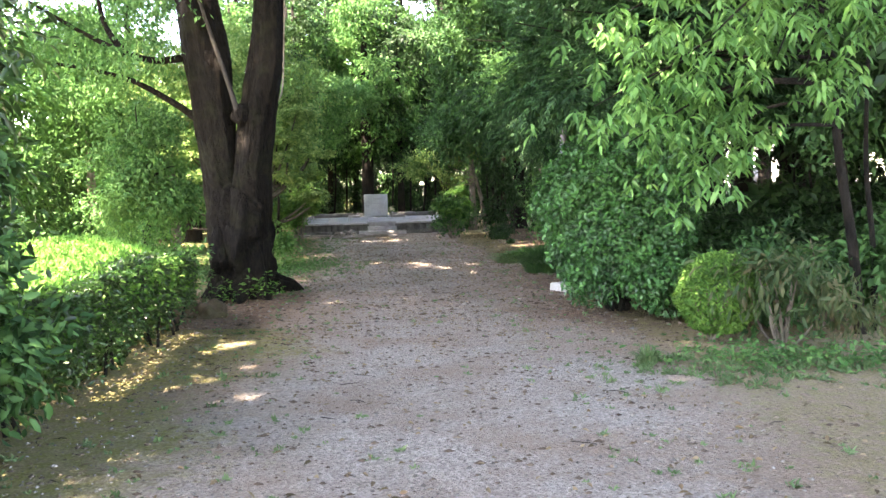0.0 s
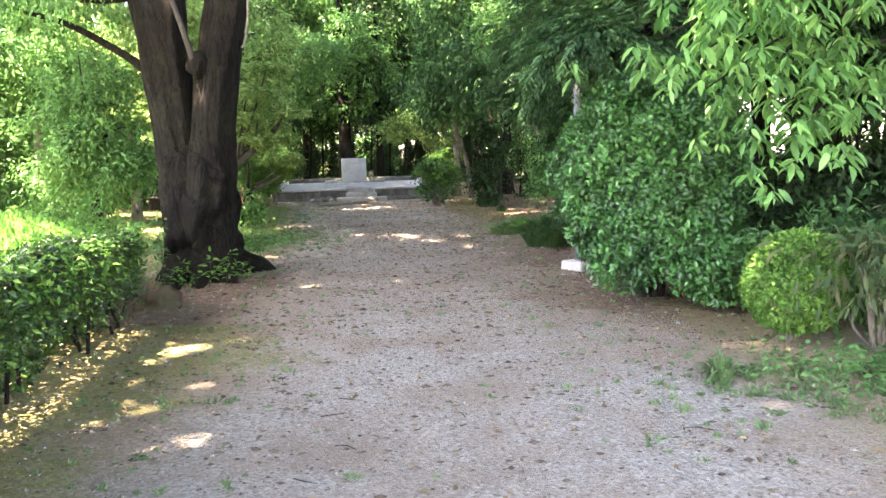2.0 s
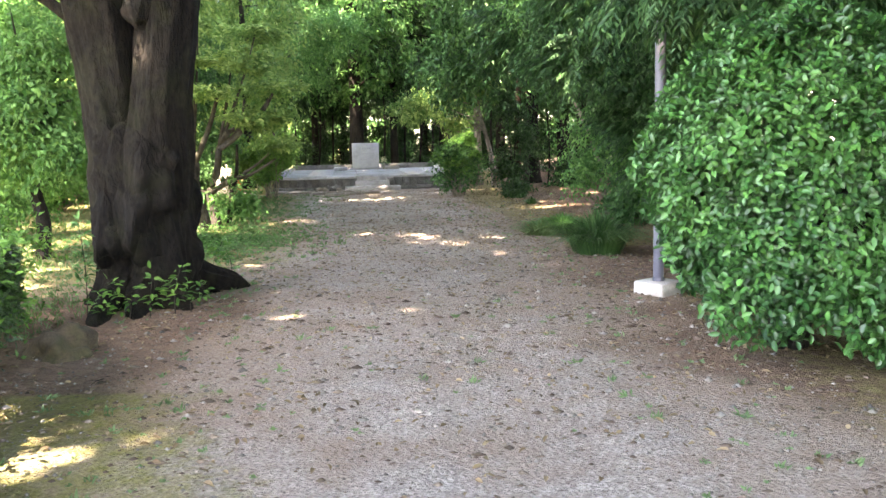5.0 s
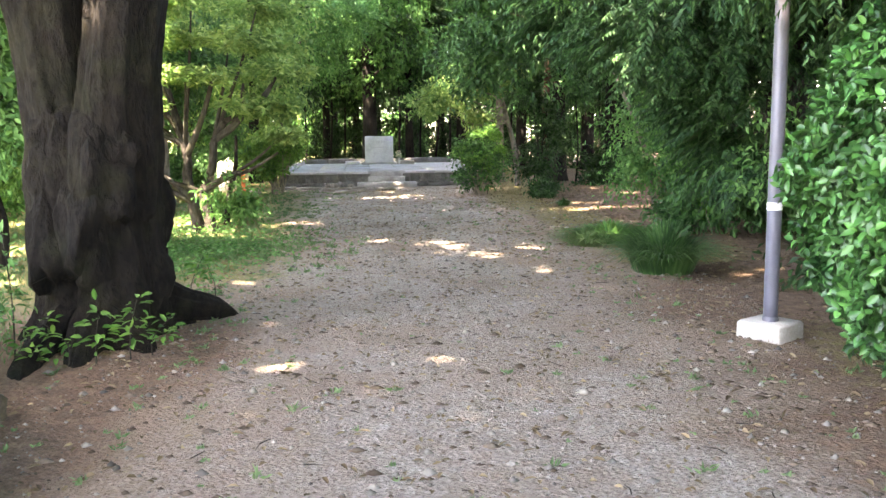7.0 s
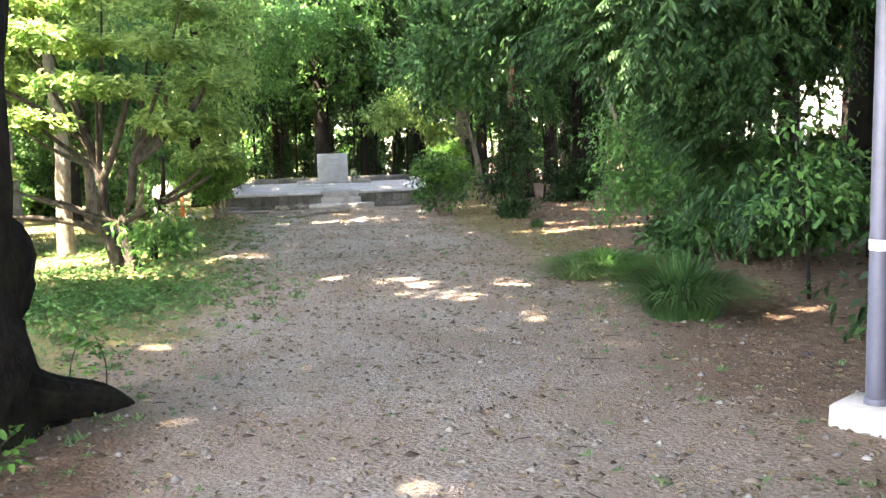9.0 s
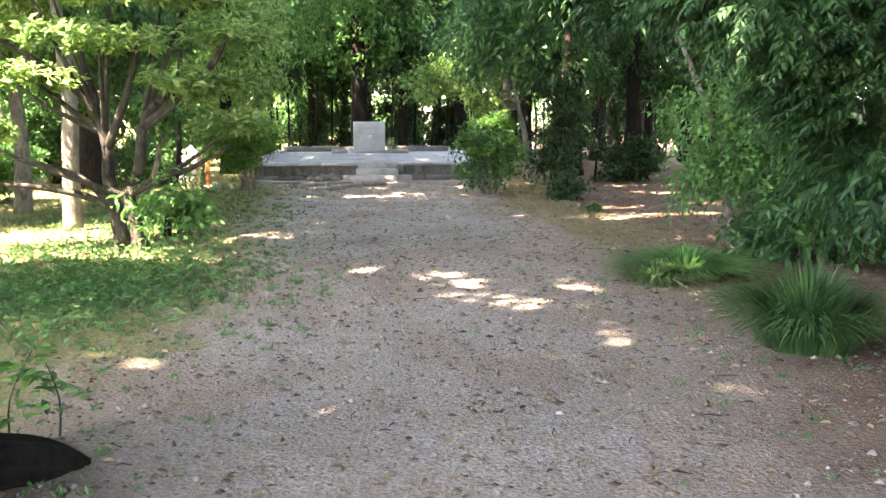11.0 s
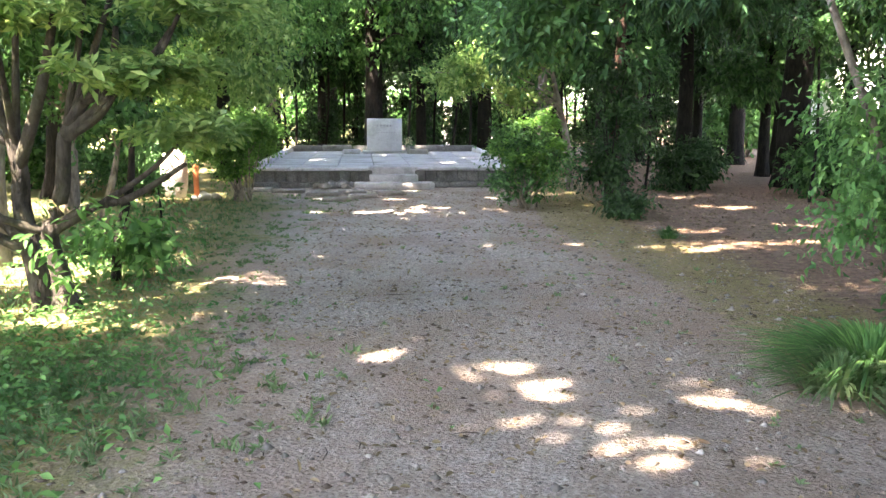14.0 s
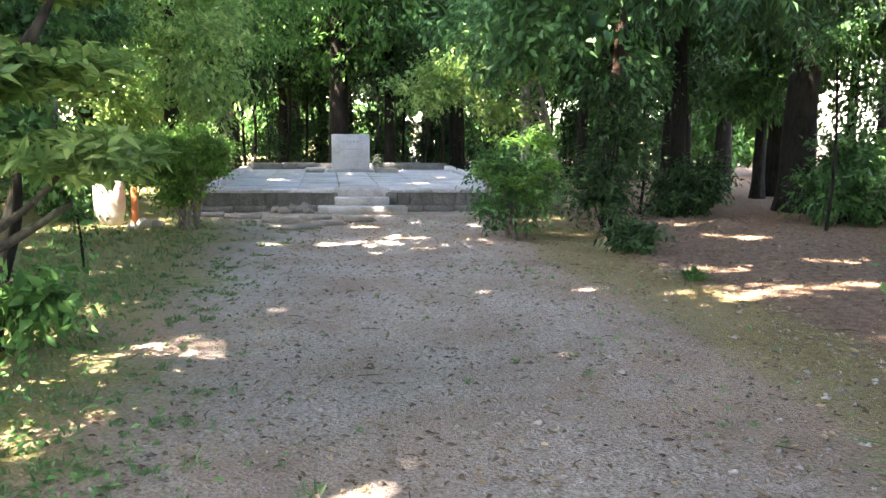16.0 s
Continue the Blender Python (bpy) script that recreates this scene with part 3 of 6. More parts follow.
def make_terrace():
    rng = np.random.default_rng(11)
    t = thing("stone_terrace", "low grey stone terrace with block walls and kerb", "terrace", mon(0, 0, 0))
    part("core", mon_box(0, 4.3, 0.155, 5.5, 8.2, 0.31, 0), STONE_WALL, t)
    for k in range(26):
        x = -2.78 + k * 0.2224
        if abs(x) < 0.42:
            continue
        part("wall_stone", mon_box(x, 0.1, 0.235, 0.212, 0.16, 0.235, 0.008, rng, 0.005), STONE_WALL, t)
    for k in range(40):
        y = 0.33 + k * 0.2125
        for side in (-1, 1):
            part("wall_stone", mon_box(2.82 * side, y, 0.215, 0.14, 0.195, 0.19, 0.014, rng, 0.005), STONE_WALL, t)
    for k in range(10):
        x = -2.62 + k * 0.582
        part("footing", mon_box(x, 0.06, 0.055, 0.57, 0.26, 0.12, 0.012, rng, 0.006), STONE_WALL, t)
    for k in range(3):
        for side in (-1, 1):
            part("coping", mon_box(side * (0.53 + 0.4 + k * 0.8), 0.12, 0.383, 0.792, 0.34, 0.062, 0.006, rng, 0.003), STONE_GREY, t)
    for i in range(7):
        for j in range(9):
            part("paving_slab", mon_box(-2.37 + i * 0.79, 0.75 + j * 0.86, 0.35, 0.775, 0.845, 0.1, 0.01, rng, 0.003), STONE_GREY, t)
    for k in range(8):
        for side in (-1, 1):
            part("kerb", mon_box(side * 2.82, 0.85 + k * 1.0, 0.4, 0.2, 0.985, 0.2, 0.02, rng, 0.006), STONE_GREY, t)
    for k in range(6):
        part("kerb", mon_box(-2.35 + k * 0.94, 8.5, 0.44, 0.925, 0.2, 0.26, 0.02, rng, 0.006), STONE_WALL, t)
    return t


def make_steps():
    rng = np.random.default_rng(12)
    t = thing("stone_steps", "three worn pale granite steps up to the terrace", "steps", mon(0, -0.4, 0))
    part("step", mon_box(0.0, -0.36, 0.065, 1.62, 0.44, 0.14, 0.018, rng, 0.003), STONE_STEP, t)
    part("step", mon_box(0.0, 0.0, 0.14, 1.0, 0.42, 0.28, 0.016, rng, 0.003), STONE_STEP, t)
    part("step", mon_box(0.0, 0.3, 0.21, 1.0, 0.46, 0.42, 0.016, rng, 0.003), STONE_STEP, t)
    return t


def make_stele():
    rng = np.random.default_rng(13)
    t = thing("stone_stele", "smooth pale grey stone stele with carved lines on a plinth", "monument", mon(0, 6.9, 0.4))
    part("plinth", mon_box(0, 6.95, 0.43, 1.25, 0.6, 0.09, 0.015), STONE_GREY, t)
    part("slab", mon_box(0, 6.95, 0.93, 1.0, 0.26, 0.92, 0.014), STONE_STELE, t)
    for i, (w, z) in enumerate(((0.46, 1.2), (0.66, 1.0))):
        n = 5 if i == 0 else 9
        for k in range(n):
            part("carved_line", mon_box(-w / 2 + w * (k + 0.5) / n, 6.818, z, w / n * 0.62, 0.008, 0.07 if i == 0 else 0.035, 0), INK, t, "shallow carved mark")
    for side, wd, mat_ in ((-1, 0.5, STONE_GREY), (1, 0.55, STONE_PALE)):
        b = thing("stone_block", "low rough stone block beside the stele", "stone block", mon(side * 0.95, 6.6, 0.4))
        part("block", mon_box(side * 0.95, 6.6, 0.455, wd, 0.4, 0.13, 0.02, rng, 0.008), mat_, b)
    v = thing("flower_vase", "small stone vase of cream flowers beside the stele", "vase", mon(0.72, 6.65, 0.4))
    p = mon(0.66, 6.35, 0)
    part("vase", wood([(p.x, p.y, 0.4), (p.x, p.y, 0.5), (p.x, p.y, 0.62), (p.x, p.y, 0.66)], [0.05, 0.055, 0.045, 0.06], sides=12), STONE_PALE, v)
    rr = np.random.default_rng(5)
    C = np.array([p.x, p.y, 0.66]) + rr.normal(0, 0.06, (60, 3)) + np.array([0, 0, 0.1])
    part("blossom", blades(C, rr.normal(size=(60, 3)), rr.normal(size=(60, 3)), 0.06, 0.045), PETAL, v)
    part("leaves", blades(C - (0, 0, 0.05), rr.normal(size=(60, 3)) + (0, 0, 0.6), rr.normal(size=(60, 3)), 0.1, 0.03), LEAF_MID, v)


make_terrace()
make_steps()
make_stele()


def make_loose_stones():
    rng = np.random.default_rng(21)
    for x, y, sx, sy, turn in ((-3.3, 26.95, .55, .34, 5), (-2.95, 27.55, .5, .4, 20), (-3.75, 28.0, .6, .35, -8), (-2.5, 28.2, .5, .36, 12),
                               (-4.5, 28.5, .62, .3, 4), (-3.25, 28.4, .45, .4, 30), (-5.2, 28.75, .6, .3, 8)):
        s = thing("stepping_slab", "flat worn grey stone slab lying on the soil", "stone slab", (x, y, 0), "slabs before the steps")
        part("slab", box(x, y, 0.03, sx, sy, 0.08, turn, 0.02, rng, 0.012), STONE_SLAB, s)
    for k, (x, y, r) in enumerate(((-3.5, 29.3, .1), (-3.8, 29.42, .14), (-3.95, 29.3, .12), (-3.62, 29.42, .15), (-4.12, 29.4, .1))):
        s = thing("boulder", "small grey rounded stone at the foot of the terrace", "stone", (x, y, 0), "stones by the terrace")
        part("stone", boulder(x, y, r * 0.45, r, r * 0.8, r * (.6 + .25 * (k % 2)), k + 2, 2, .45), STONE_WALL if k % 2 else STONE_SLAB, s)


make_loose_stones()


def make_standing_stone():
    x, y = -6.3, 27.3
    t = thing("standing_stone", "tall pale standing stone with a rough weathered top", "standing stone", (x, y, 0))
    rng = np.random.default_rng(31)
    bm_v, bm_f = boulder(x, y, 0.42, 0.27, 0.16, 0.52, 9, 3, 0.10)
    bm_v[:, 0] = x + np.clip(bm_v[:, 0] - x, -0.23, 0.23)
    bm_v[:, 2] = np.clip(bm_v[:, 2], -0.03, 0.86 + 0.06 * np.sin(bm_v[:, 0] * 14))
    part("stone", (bm_v, bm_f), STONE_PALE, t)
    p = thing("wooden_post", "thin orange-brown wooden post beside the standing stone", "post", (-5.86, 27.15, 0))
    part("post", box(-5.86, 27.15, 0.3, 0.09, 0.09, 0.62, 12, 0.008), ORANGE, p)
    for k, (dx, dy, r) in enumerate(((0.2, -0.2, .12), (0.36, -0.1, .1), (0.05, -0.3, .08))):
        s = thing("boulder", "small white stone at the foot of the post", "stone", (-5.86 + dx, 27.15 + dy, 0), "white stones by the post")
        part("stone", boulder(-5.86 + dx, 27.15 + dy, r * 0.5, r, r * 0.8, r * 0.8, 40 + k, 2), STONE_PALE, s, smooth=True)


make_standing_stone()


def make_pole():
    x, y = 1.67, 12.1
    t = thing("pole_footing", "square pale concrete footing block", "footing", (x, y, 0))
    part("block", box(x, y, 0.05, 0.31, 0.31, 0.14, 40, 0.015, np.random.default_rng(3), 0.003), CONCRETE, t)
    p = thing("lamp_post", "slim grey-violet painted metal post with a white label", "post", (x, y, 0.12))
    part("pole", wood([(x, y, 0.118), (x, y, 0.9), (x, y, 2.0), (x, y, 2.9)], [0.045, 0.045, 0.044, 0.042], sides=20), POLE_PAINT, p, smooth=True)
    part("collar", wood([(x, y, 0.118), (x, y, 0.135), (x, y, 0.15)], [0.052, 0.052, 0.047], sides=20), POLE_PAINT, p, smooth=True)
    part("label", wood([(x, y, 0.845), (x, y, 0.87), (x, y, 0.895)], [0.0475, 0.0475, 0.0475], sides=20), LABEL_WHITE, p, "white paper label band")
    part("label", wood([(x, y, 0.66), (x, y, 0.665), (x, y, 0.67)], [0.047, 0.047, 0.047], sides=20), POLE_PAINT, p, "painted metal strap")


make_pole()


# ---- the old forked tree ----
def make_old_tree():
    rng = np.random.default_rng(51)
    t = thing("old_tree", "old forked tree with dark furrowed bark and a burred base", "tree", (-2.85, 12.35, 0))
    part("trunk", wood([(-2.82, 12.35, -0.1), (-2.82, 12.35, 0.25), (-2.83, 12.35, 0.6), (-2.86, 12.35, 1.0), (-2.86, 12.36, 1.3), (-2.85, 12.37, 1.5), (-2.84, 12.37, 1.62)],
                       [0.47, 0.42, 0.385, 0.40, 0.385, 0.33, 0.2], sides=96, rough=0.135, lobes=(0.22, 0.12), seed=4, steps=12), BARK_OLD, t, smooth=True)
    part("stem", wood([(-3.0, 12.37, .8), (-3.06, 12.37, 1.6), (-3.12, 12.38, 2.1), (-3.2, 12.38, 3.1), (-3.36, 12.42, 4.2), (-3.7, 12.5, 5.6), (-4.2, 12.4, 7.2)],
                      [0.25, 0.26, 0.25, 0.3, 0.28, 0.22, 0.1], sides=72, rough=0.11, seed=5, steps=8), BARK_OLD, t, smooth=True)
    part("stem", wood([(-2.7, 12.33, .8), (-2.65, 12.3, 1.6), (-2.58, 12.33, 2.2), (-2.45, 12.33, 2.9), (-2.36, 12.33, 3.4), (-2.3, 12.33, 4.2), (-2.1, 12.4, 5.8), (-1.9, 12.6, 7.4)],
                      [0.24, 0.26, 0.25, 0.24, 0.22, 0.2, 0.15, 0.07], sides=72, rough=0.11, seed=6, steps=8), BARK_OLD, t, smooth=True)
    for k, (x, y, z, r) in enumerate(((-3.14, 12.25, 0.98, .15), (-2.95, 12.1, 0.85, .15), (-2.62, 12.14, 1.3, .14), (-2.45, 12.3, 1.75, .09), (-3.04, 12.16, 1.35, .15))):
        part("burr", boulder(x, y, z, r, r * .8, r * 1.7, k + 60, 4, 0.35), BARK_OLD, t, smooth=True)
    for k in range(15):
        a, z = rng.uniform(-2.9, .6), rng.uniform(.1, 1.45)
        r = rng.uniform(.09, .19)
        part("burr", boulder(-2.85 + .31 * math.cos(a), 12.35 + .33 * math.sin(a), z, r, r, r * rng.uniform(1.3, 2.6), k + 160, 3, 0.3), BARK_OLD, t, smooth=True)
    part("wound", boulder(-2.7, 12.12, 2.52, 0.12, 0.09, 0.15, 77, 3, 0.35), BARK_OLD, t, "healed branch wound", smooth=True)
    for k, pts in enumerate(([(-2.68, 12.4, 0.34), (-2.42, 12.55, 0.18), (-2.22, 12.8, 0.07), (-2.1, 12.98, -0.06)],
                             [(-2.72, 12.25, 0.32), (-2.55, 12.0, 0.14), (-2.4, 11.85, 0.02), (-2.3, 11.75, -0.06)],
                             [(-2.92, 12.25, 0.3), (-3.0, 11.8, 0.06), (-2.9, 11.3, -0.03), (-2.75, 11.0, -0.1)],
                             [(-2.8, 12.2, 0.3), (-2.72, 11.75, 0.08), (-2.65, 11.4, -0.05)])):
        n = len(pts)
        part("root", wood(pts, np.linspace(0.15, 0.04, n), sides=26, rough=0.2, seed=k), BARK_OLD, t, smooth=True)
    part("dead_branch", wood([(-2.74, 12.1, 2.5), (-2.83, 12.08, 2.85), (-2.97, 12.08, 3.3), (-3.1, 12.1, 3.7), (-3.28, 12.1, 4.3)], [0.04, 0.034, 0.03, 0.026, 0.02],
                             sides=10, rough=0.1, seed=9), BARK_STEM, t, "greyish dead branch", smooth=True)
    part("vine", wood([(-2.06, 12.25, 4.6), (-2.1, 12.22, 3.6), (-2.14, 12.2, 2.9), (-2.2, 12.16, 2.7)], [0.012, 0.012, 0.012, 0.008], sides=6, seed=3), BARK_GREY, t)
    for k, pts in enumerate(([(-3.4, 12.38, 2.5), (-3.75, 12.4, 2.75), (-4.4, 12.3, 3.1), (-5.5, 12.4, 3.35)],
                             [(-3.3, 12.4, 3.4), (-3.95, 12.2, 3.3), (-4.7, 12.2, 3.6), (-5.5, 12.0, 4.1)],
                             [(-4.3, 12.2, 3.4), (-4.6, 12.3, 3.8), (-4.7, 12.3, 4.3)],
                             [(-3.4, 12.4, 4.4), (-4.4, 11.6, 5.4), (-5.6, 10.6, 6.4)], [(-3.6, 12.5, 5.2), (-4.6, 13.6, 6.2), (-5.2, 15.2, 7.0)],
                             [(-2.3, 12.33, 4.4), (-1.6, 11.4, 5.6), (-1.0, 10.0, 6.6)], [(-2.2, 12.35, 5.2), (-1.8, 13.8, 6.3), (-1.9, 15.6, 7.0)],
                             [(-2.25, 12.33, 4.8), (-2.8, 10.4, 6.0), (-3.4, 8.2, 6.8)])):
        part("limb", wood(pts, np.linspace(0.06 if k < 3 else 0.12, 0.018, len(pts)), sides=8, rough=0.1, seed=k + 70), BARK_OLD, t, smooth=True)
    blobs = [(-4.6, 12.4, 3.5, 1.2, .9, .5), (-5.6, 12.6, 3.9, 1.0, 1.0, .6), (-3.6, 11.9, 4.3, .8, .8, .5), (-5.0, 13.5, 4.8, 1.4, 1.2, .7), (-2.9, 12.2, 4.9, 1.0, .9, .6)]
    part("low_crown", crown(blobs, 620, 14, 0.085, 0.038, rng, 0.7, 0.3, 0.2), LEAF_FRESH, t)
    sh = thing("sucker_shoots", "leafy young shoots at the foot of the old tree", "shoots", (-2.5, 11.6, 0))
    for k, (x, y, h) in enumerate(((-2.55, 11.5, .32), (-2.38, 11.6, .38), (-2.7, 11.45, .28), (-2.28, 11.7, .24), (-2.85, 11.4, .2), (-2.5, 13.1, .42), (-2.36, 13.25, .34), (-3.1, 11.6, .75))):
        top = (x + rng.normal(0, .06), y + rng.normal(0, .06), h)
        part("shoot", wood([(x, y, -0.02), (x + .01, y, h * .5), top], [0.006, 0.004, 0.002], sides=5), BARK_STEM, sh)
        n = int(40 * h / .4)
        s = rng.uniform(0.25, 1.05, (n, 1))
        P = np.array([x, y, 0]) + (np.array(top) - np.array([x, y, 0])) * s
        D = rng.normal(0, 1, (n, 3)) * (1, 1, .35) + (0, 0, .1)
        P = P + unit(D) * rng.uniform(.0, .09, (n, 1))
        part("leaves", blades(P, D, rng.normal(0, .4, (n, 3)) + (0, 0, 1), 0.075 * rng.uniform(.7, 1.2, n), 0.034, fine=True), LEAF_SMALL if k < 6 else LEAF_FRESH, sh)
    kn = thing("root_knob", "mossy earth-brown root knob rising from the soil", "root", (-2.7, 10.35, 0))
    part("knob", boulder(-2.7, 10.35, -0.02, 0.2, 0.26, 0.18, 15, 4, 0.35), MOSSY, kn, smooth=True)


make_old_tree()


# ---- crowns added high out of view, to keep sun off the path but for flecks ----
def make_canopy():
    rng = np.random.default_rng(61)
    s = np.array(SUN)
    # trunks added to carry the unseen shading crowns
    owners = [("shade_tree", (-9.2, 1.0, 0), 0.22), ("shade_tree", (-7.0, -5.0, 0), 0.24), ("shade_tree", (-1.5, -9.5, 0), 0.22), ("shade_tree", (5.2, -3.0, 0), 0.2),
              ("shade_tree", (-10.5, 10.5, 0), 0.22), ("shade_tree", (-10.8, 19.4, 0), 0.22), ("shade_tree", (-8.4, 27.2, 0), 0.2), ("shade_tree", (6.4, 21.4, 0), 0.22), ("shade_tree", (11.2, 8.5, 0), 0.22), ("shade_tree", (10.8, 30.5, 0), 0.22)]
    n = 21000
    gy = rng.uniform(-7, 40.5, n)
    edge_y = [-7, 9.1, 9.7, 14, 16.3, 17.8, 18.1, 19.9, 20.5, 24, 27, 30, 46]
    edge_x = [-1.95, -2.0, -3.5, -4.4, -5.6, -5.4, -2.9, -2.7, -4.5, -4.6, -5.4, -6.0, -6.0]
    left = np.interp(gy, edge_y, edge_x)
    gx = left + (np.interp(gy, [-7, 22, 26, 46], [14, 13, 7.0, 7.0]) - left) * rng.uniform(0, 1, n)
    h = rng.uniform(11.5, 15.5, n)
    C = np.stack([gx, gy, np.zeros_like(gx)], -1) + s / s[2] * h[:, None]
    own = np.argmin([(C[:, 0] - o[1][0]) ** 2 + (C[:, 1] - o[1][1]) ** 2 for o in owners], axis=0)
    for k, (name, at, r) in enumerate(owners):
        t = thing(name, "tall slender tree added to shade the path, its wide crown out of view", "tree", at, "tall trees over the path")
        x, y, _ = at
        top = (x + 0.3, y + 0.2, 14.5)
        pts = [(x, y, -0.1), (x + .06, y + .04, 1.5), (x + .1, y - .05, 6.0), (x + .2, y + .1, 10.5), top]
        part("trunk", wood(pts, [r * 1.35, r, r * .85, r * .6, r * .25], sides=14, rough=0.08, lobes=(0.15, 0.1), seed=k + 20), BARK_DARK, t, smooth=True)
        mine = C[own == k]
        for c in mine[rng.choice(len(mine), min(9, len(mine)), replace=False)]:
            st = np.array([x + .1, y, rng.uniform(7.5, 11.5)])
            part("limb", wood([st, st * .5 + c * .5 + (0, 0, .3), c], [r * .4, r * .25, r * .08], sides=6, rough=.08, seed=k), BARK_DARK, t, smooth=True)
        m = 12
        P = (mine[:, None] + rng.normal(0, 0.36, (len(mine), m, 3)) * (1.2, 1.2, .6)).reshape(-1, 3)
        P = P[lets_sun_through(P, 2.3, CANOPY_GAPS)]
        edge = np.interp(P[:, 1] - s[1] / s[2] * P[:, 2], edge_y, edge_x)
        P = P[P[:, 0] - s[0] / s[2] * P[:, 2] > edge + rng.normal(0, .1, len(P))]
        nn = len(P)
        part("crown", blades(P, rng.normal(0, 1, (nn, 3)) - (0, 0, .3), rng.normal(0, .5, (nn, 3)) + s, 0.36 * rng.uniform(.7, 1.3, nn), 0.2), LEAF_MID, t)


make_canopy()


# ---- left: clipped hedge, tall shrub, small trees ----
def make_hedge():
    rng = np.random.default_rng(71)
    t = thing("clipped_hedge", "clipped low hedge, sunlit lime top and shaded sides in its leaf colours, bare stems below", "hedge", (-3.4, 6.6, 0))

    def front(y):
        return np.interp(y, [3, 5, 6.8, 9.4, 10.2], [-2.1, -2.16, -2.28, -2.6, -2.9])

    def top(x, y):
        return 0.84 + 0.1 * np.clip((front(y) - x) / 1.4, 0, 1) + 0.05 * np.sin(3 * x + 2 * y) + 0.03 * np.sin(8 * y)

    # sunlit top in light leaves, shaded front and inside in dark ones
    n = 15000
    y = rng.uniform(3.0, 10.1, n)
    d = rng.uniform(0, 1, n) ** 1.3 * 2.3
    x = front(y) - d
    z = top(x, y) - np.abs(rng.normal(0, 0.035, n)) - 0.25 * np.exp(-d / 0.12)
    P = np.stack([x, y, z], -1)
    part("new_growth", blades(P, rng.normal(0, .7, (n, 3)) + (0, 0, .75), rng.normal(0, .6, (n, 3)) + (0.3, -.3, .6), 0.062 * rng.uniform(.6, 1.3, n), 0.026), LEAF_LIME, t, "fresh lime-green shoots, coloured lighter for the sun")
    n = 34000
    y = rng.uniform(3.0, 10.1, n)
    inward = np.abs(rng.normal(0, 0.10, n))
    x = front(y) - inward + 0.08 * np.sin(5 * y) * np.sin(3 * y)
    zmax = top(x, y) - 0.02
    z = zmax - (zmax - 0.12) * rng.uniform(0, 1, n) ** 1.5
    keep = rng.uniform(0, 1, n) < np.clip((z - 0.22) / 0.38, 0.05, 1)
    P = np.stack([x, y, z], -1)[keep]
    n = len(P)
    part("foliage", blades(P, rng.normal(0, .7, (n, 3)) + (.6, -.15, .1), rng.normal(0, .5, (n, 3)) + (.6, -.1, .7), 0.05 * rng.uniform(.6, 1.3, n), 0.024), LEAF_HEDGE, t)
    # lighter leaves along the upper front, coloured as lit tips
    n = 1500
    y = rng.uniform(3.0, 10.1, n)
    x = front(y) + rng.normal(.03, .06, n)
    P = np.stack([x, y, .86 - .45 * rng.uniform(0, 1, n) ** 2.4], -1)
    part("leaf_tip", blades(P, rng.normal(0, .6, (n, 3)) + (.8, -.3, .2), rng.normal(0, .4, (n, 3)) + (.3, -.3, .8), 0.055 * rng.uniform(.6, 1.3, n), 0.026), LEAF_SMALL, t, "leaf tips coloured lighter green, as if lit", kind="stuff")
    n = 26000
    y = rng.uniform(3.0, 10.1, n)
    x = front(y) - rng.uniform(.22, 2.2, n)
    P = np.stack([x, y, rng.uniform(.03, .8, n)], -1)
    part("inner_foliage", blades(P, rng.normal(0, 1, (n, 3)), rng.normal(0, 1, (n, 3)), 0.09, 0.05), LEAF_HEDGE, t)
    for k in range(64):
        yy = rng.uniform(3.0, 10.0)
        xx = front(yy) - rng.uniform(0.12, 0.9)
        e = (xx + rng.normal(0.05, .14), yy + rng.normal(0, .16), rng.uniform(.5, .78))
        m = ((xx + e[0]) / 2 + rng.normal(0, .04), (yy + e[1]) / 2 + rng.normal(0, .04), .32)
        part("stem", wood([(xx, yy, -0.03), m, e], [0.016, 0.011, 0.005], sides=5, rough=.1, seed=k, steps=2), BARK_DARK, t)


make_hedge()


def shrub(name, label, base, blobs, leaf, sprays, per, L, W, seed, droop=0.2, spread=0.14, shell=0.6, fine=False, stems=7, bark=None, category="shrub", jitter=0.35, flat=0.5, inner=0.3):
    rng = np.random.default_rng(seed)
    t = thing(name, label, category, base)
    b = np.asarray(blobs, dtype=float)
    for k in range(stems):
        c = b[rng.integers(len(b))]
        e = c[:3] + rng.normal(0, .4, 3) * c[3:6]
        st = np.array([base[0] + rng.normal(0, .08), base[1] + rng.normal(0, .08), -0.03])
        m = st * .5 + e * .5 + rng.normal(0, .05, 3)
        r = 0.012 + 0.02 * min(1.0, c[5])
        part("stem", wood([st, m, e], [r, r * .7, r * .3], sides=6, rough=.1, seed=k, steps=3), bark or BARK_GREY, t, smooth=True)
    part("foliage", crown(blobs, sprays, per, L, W, rng, droop, spread, shell, fine, jitter, flat, inner), leaf, t)
    return t


shrub("tall_shrub", "tall glossy evergreen shrub rising behind the hedge", (-2.75, 5.3, 0),
      [(-2.6, 5.3, 2.3, .5, .55, .55), (-2.55, 5.3, 1.5, .42, .5, .5), (-2.75, 5.4, 2.9, .5, .5, .45), (-2.5, 5.1, .72, .42, .55, .3)],
      LEAF_HEDGE, 330, 9, 0.085, 0.04, 81, 0.35, 0.17, 0.45, True, 8)
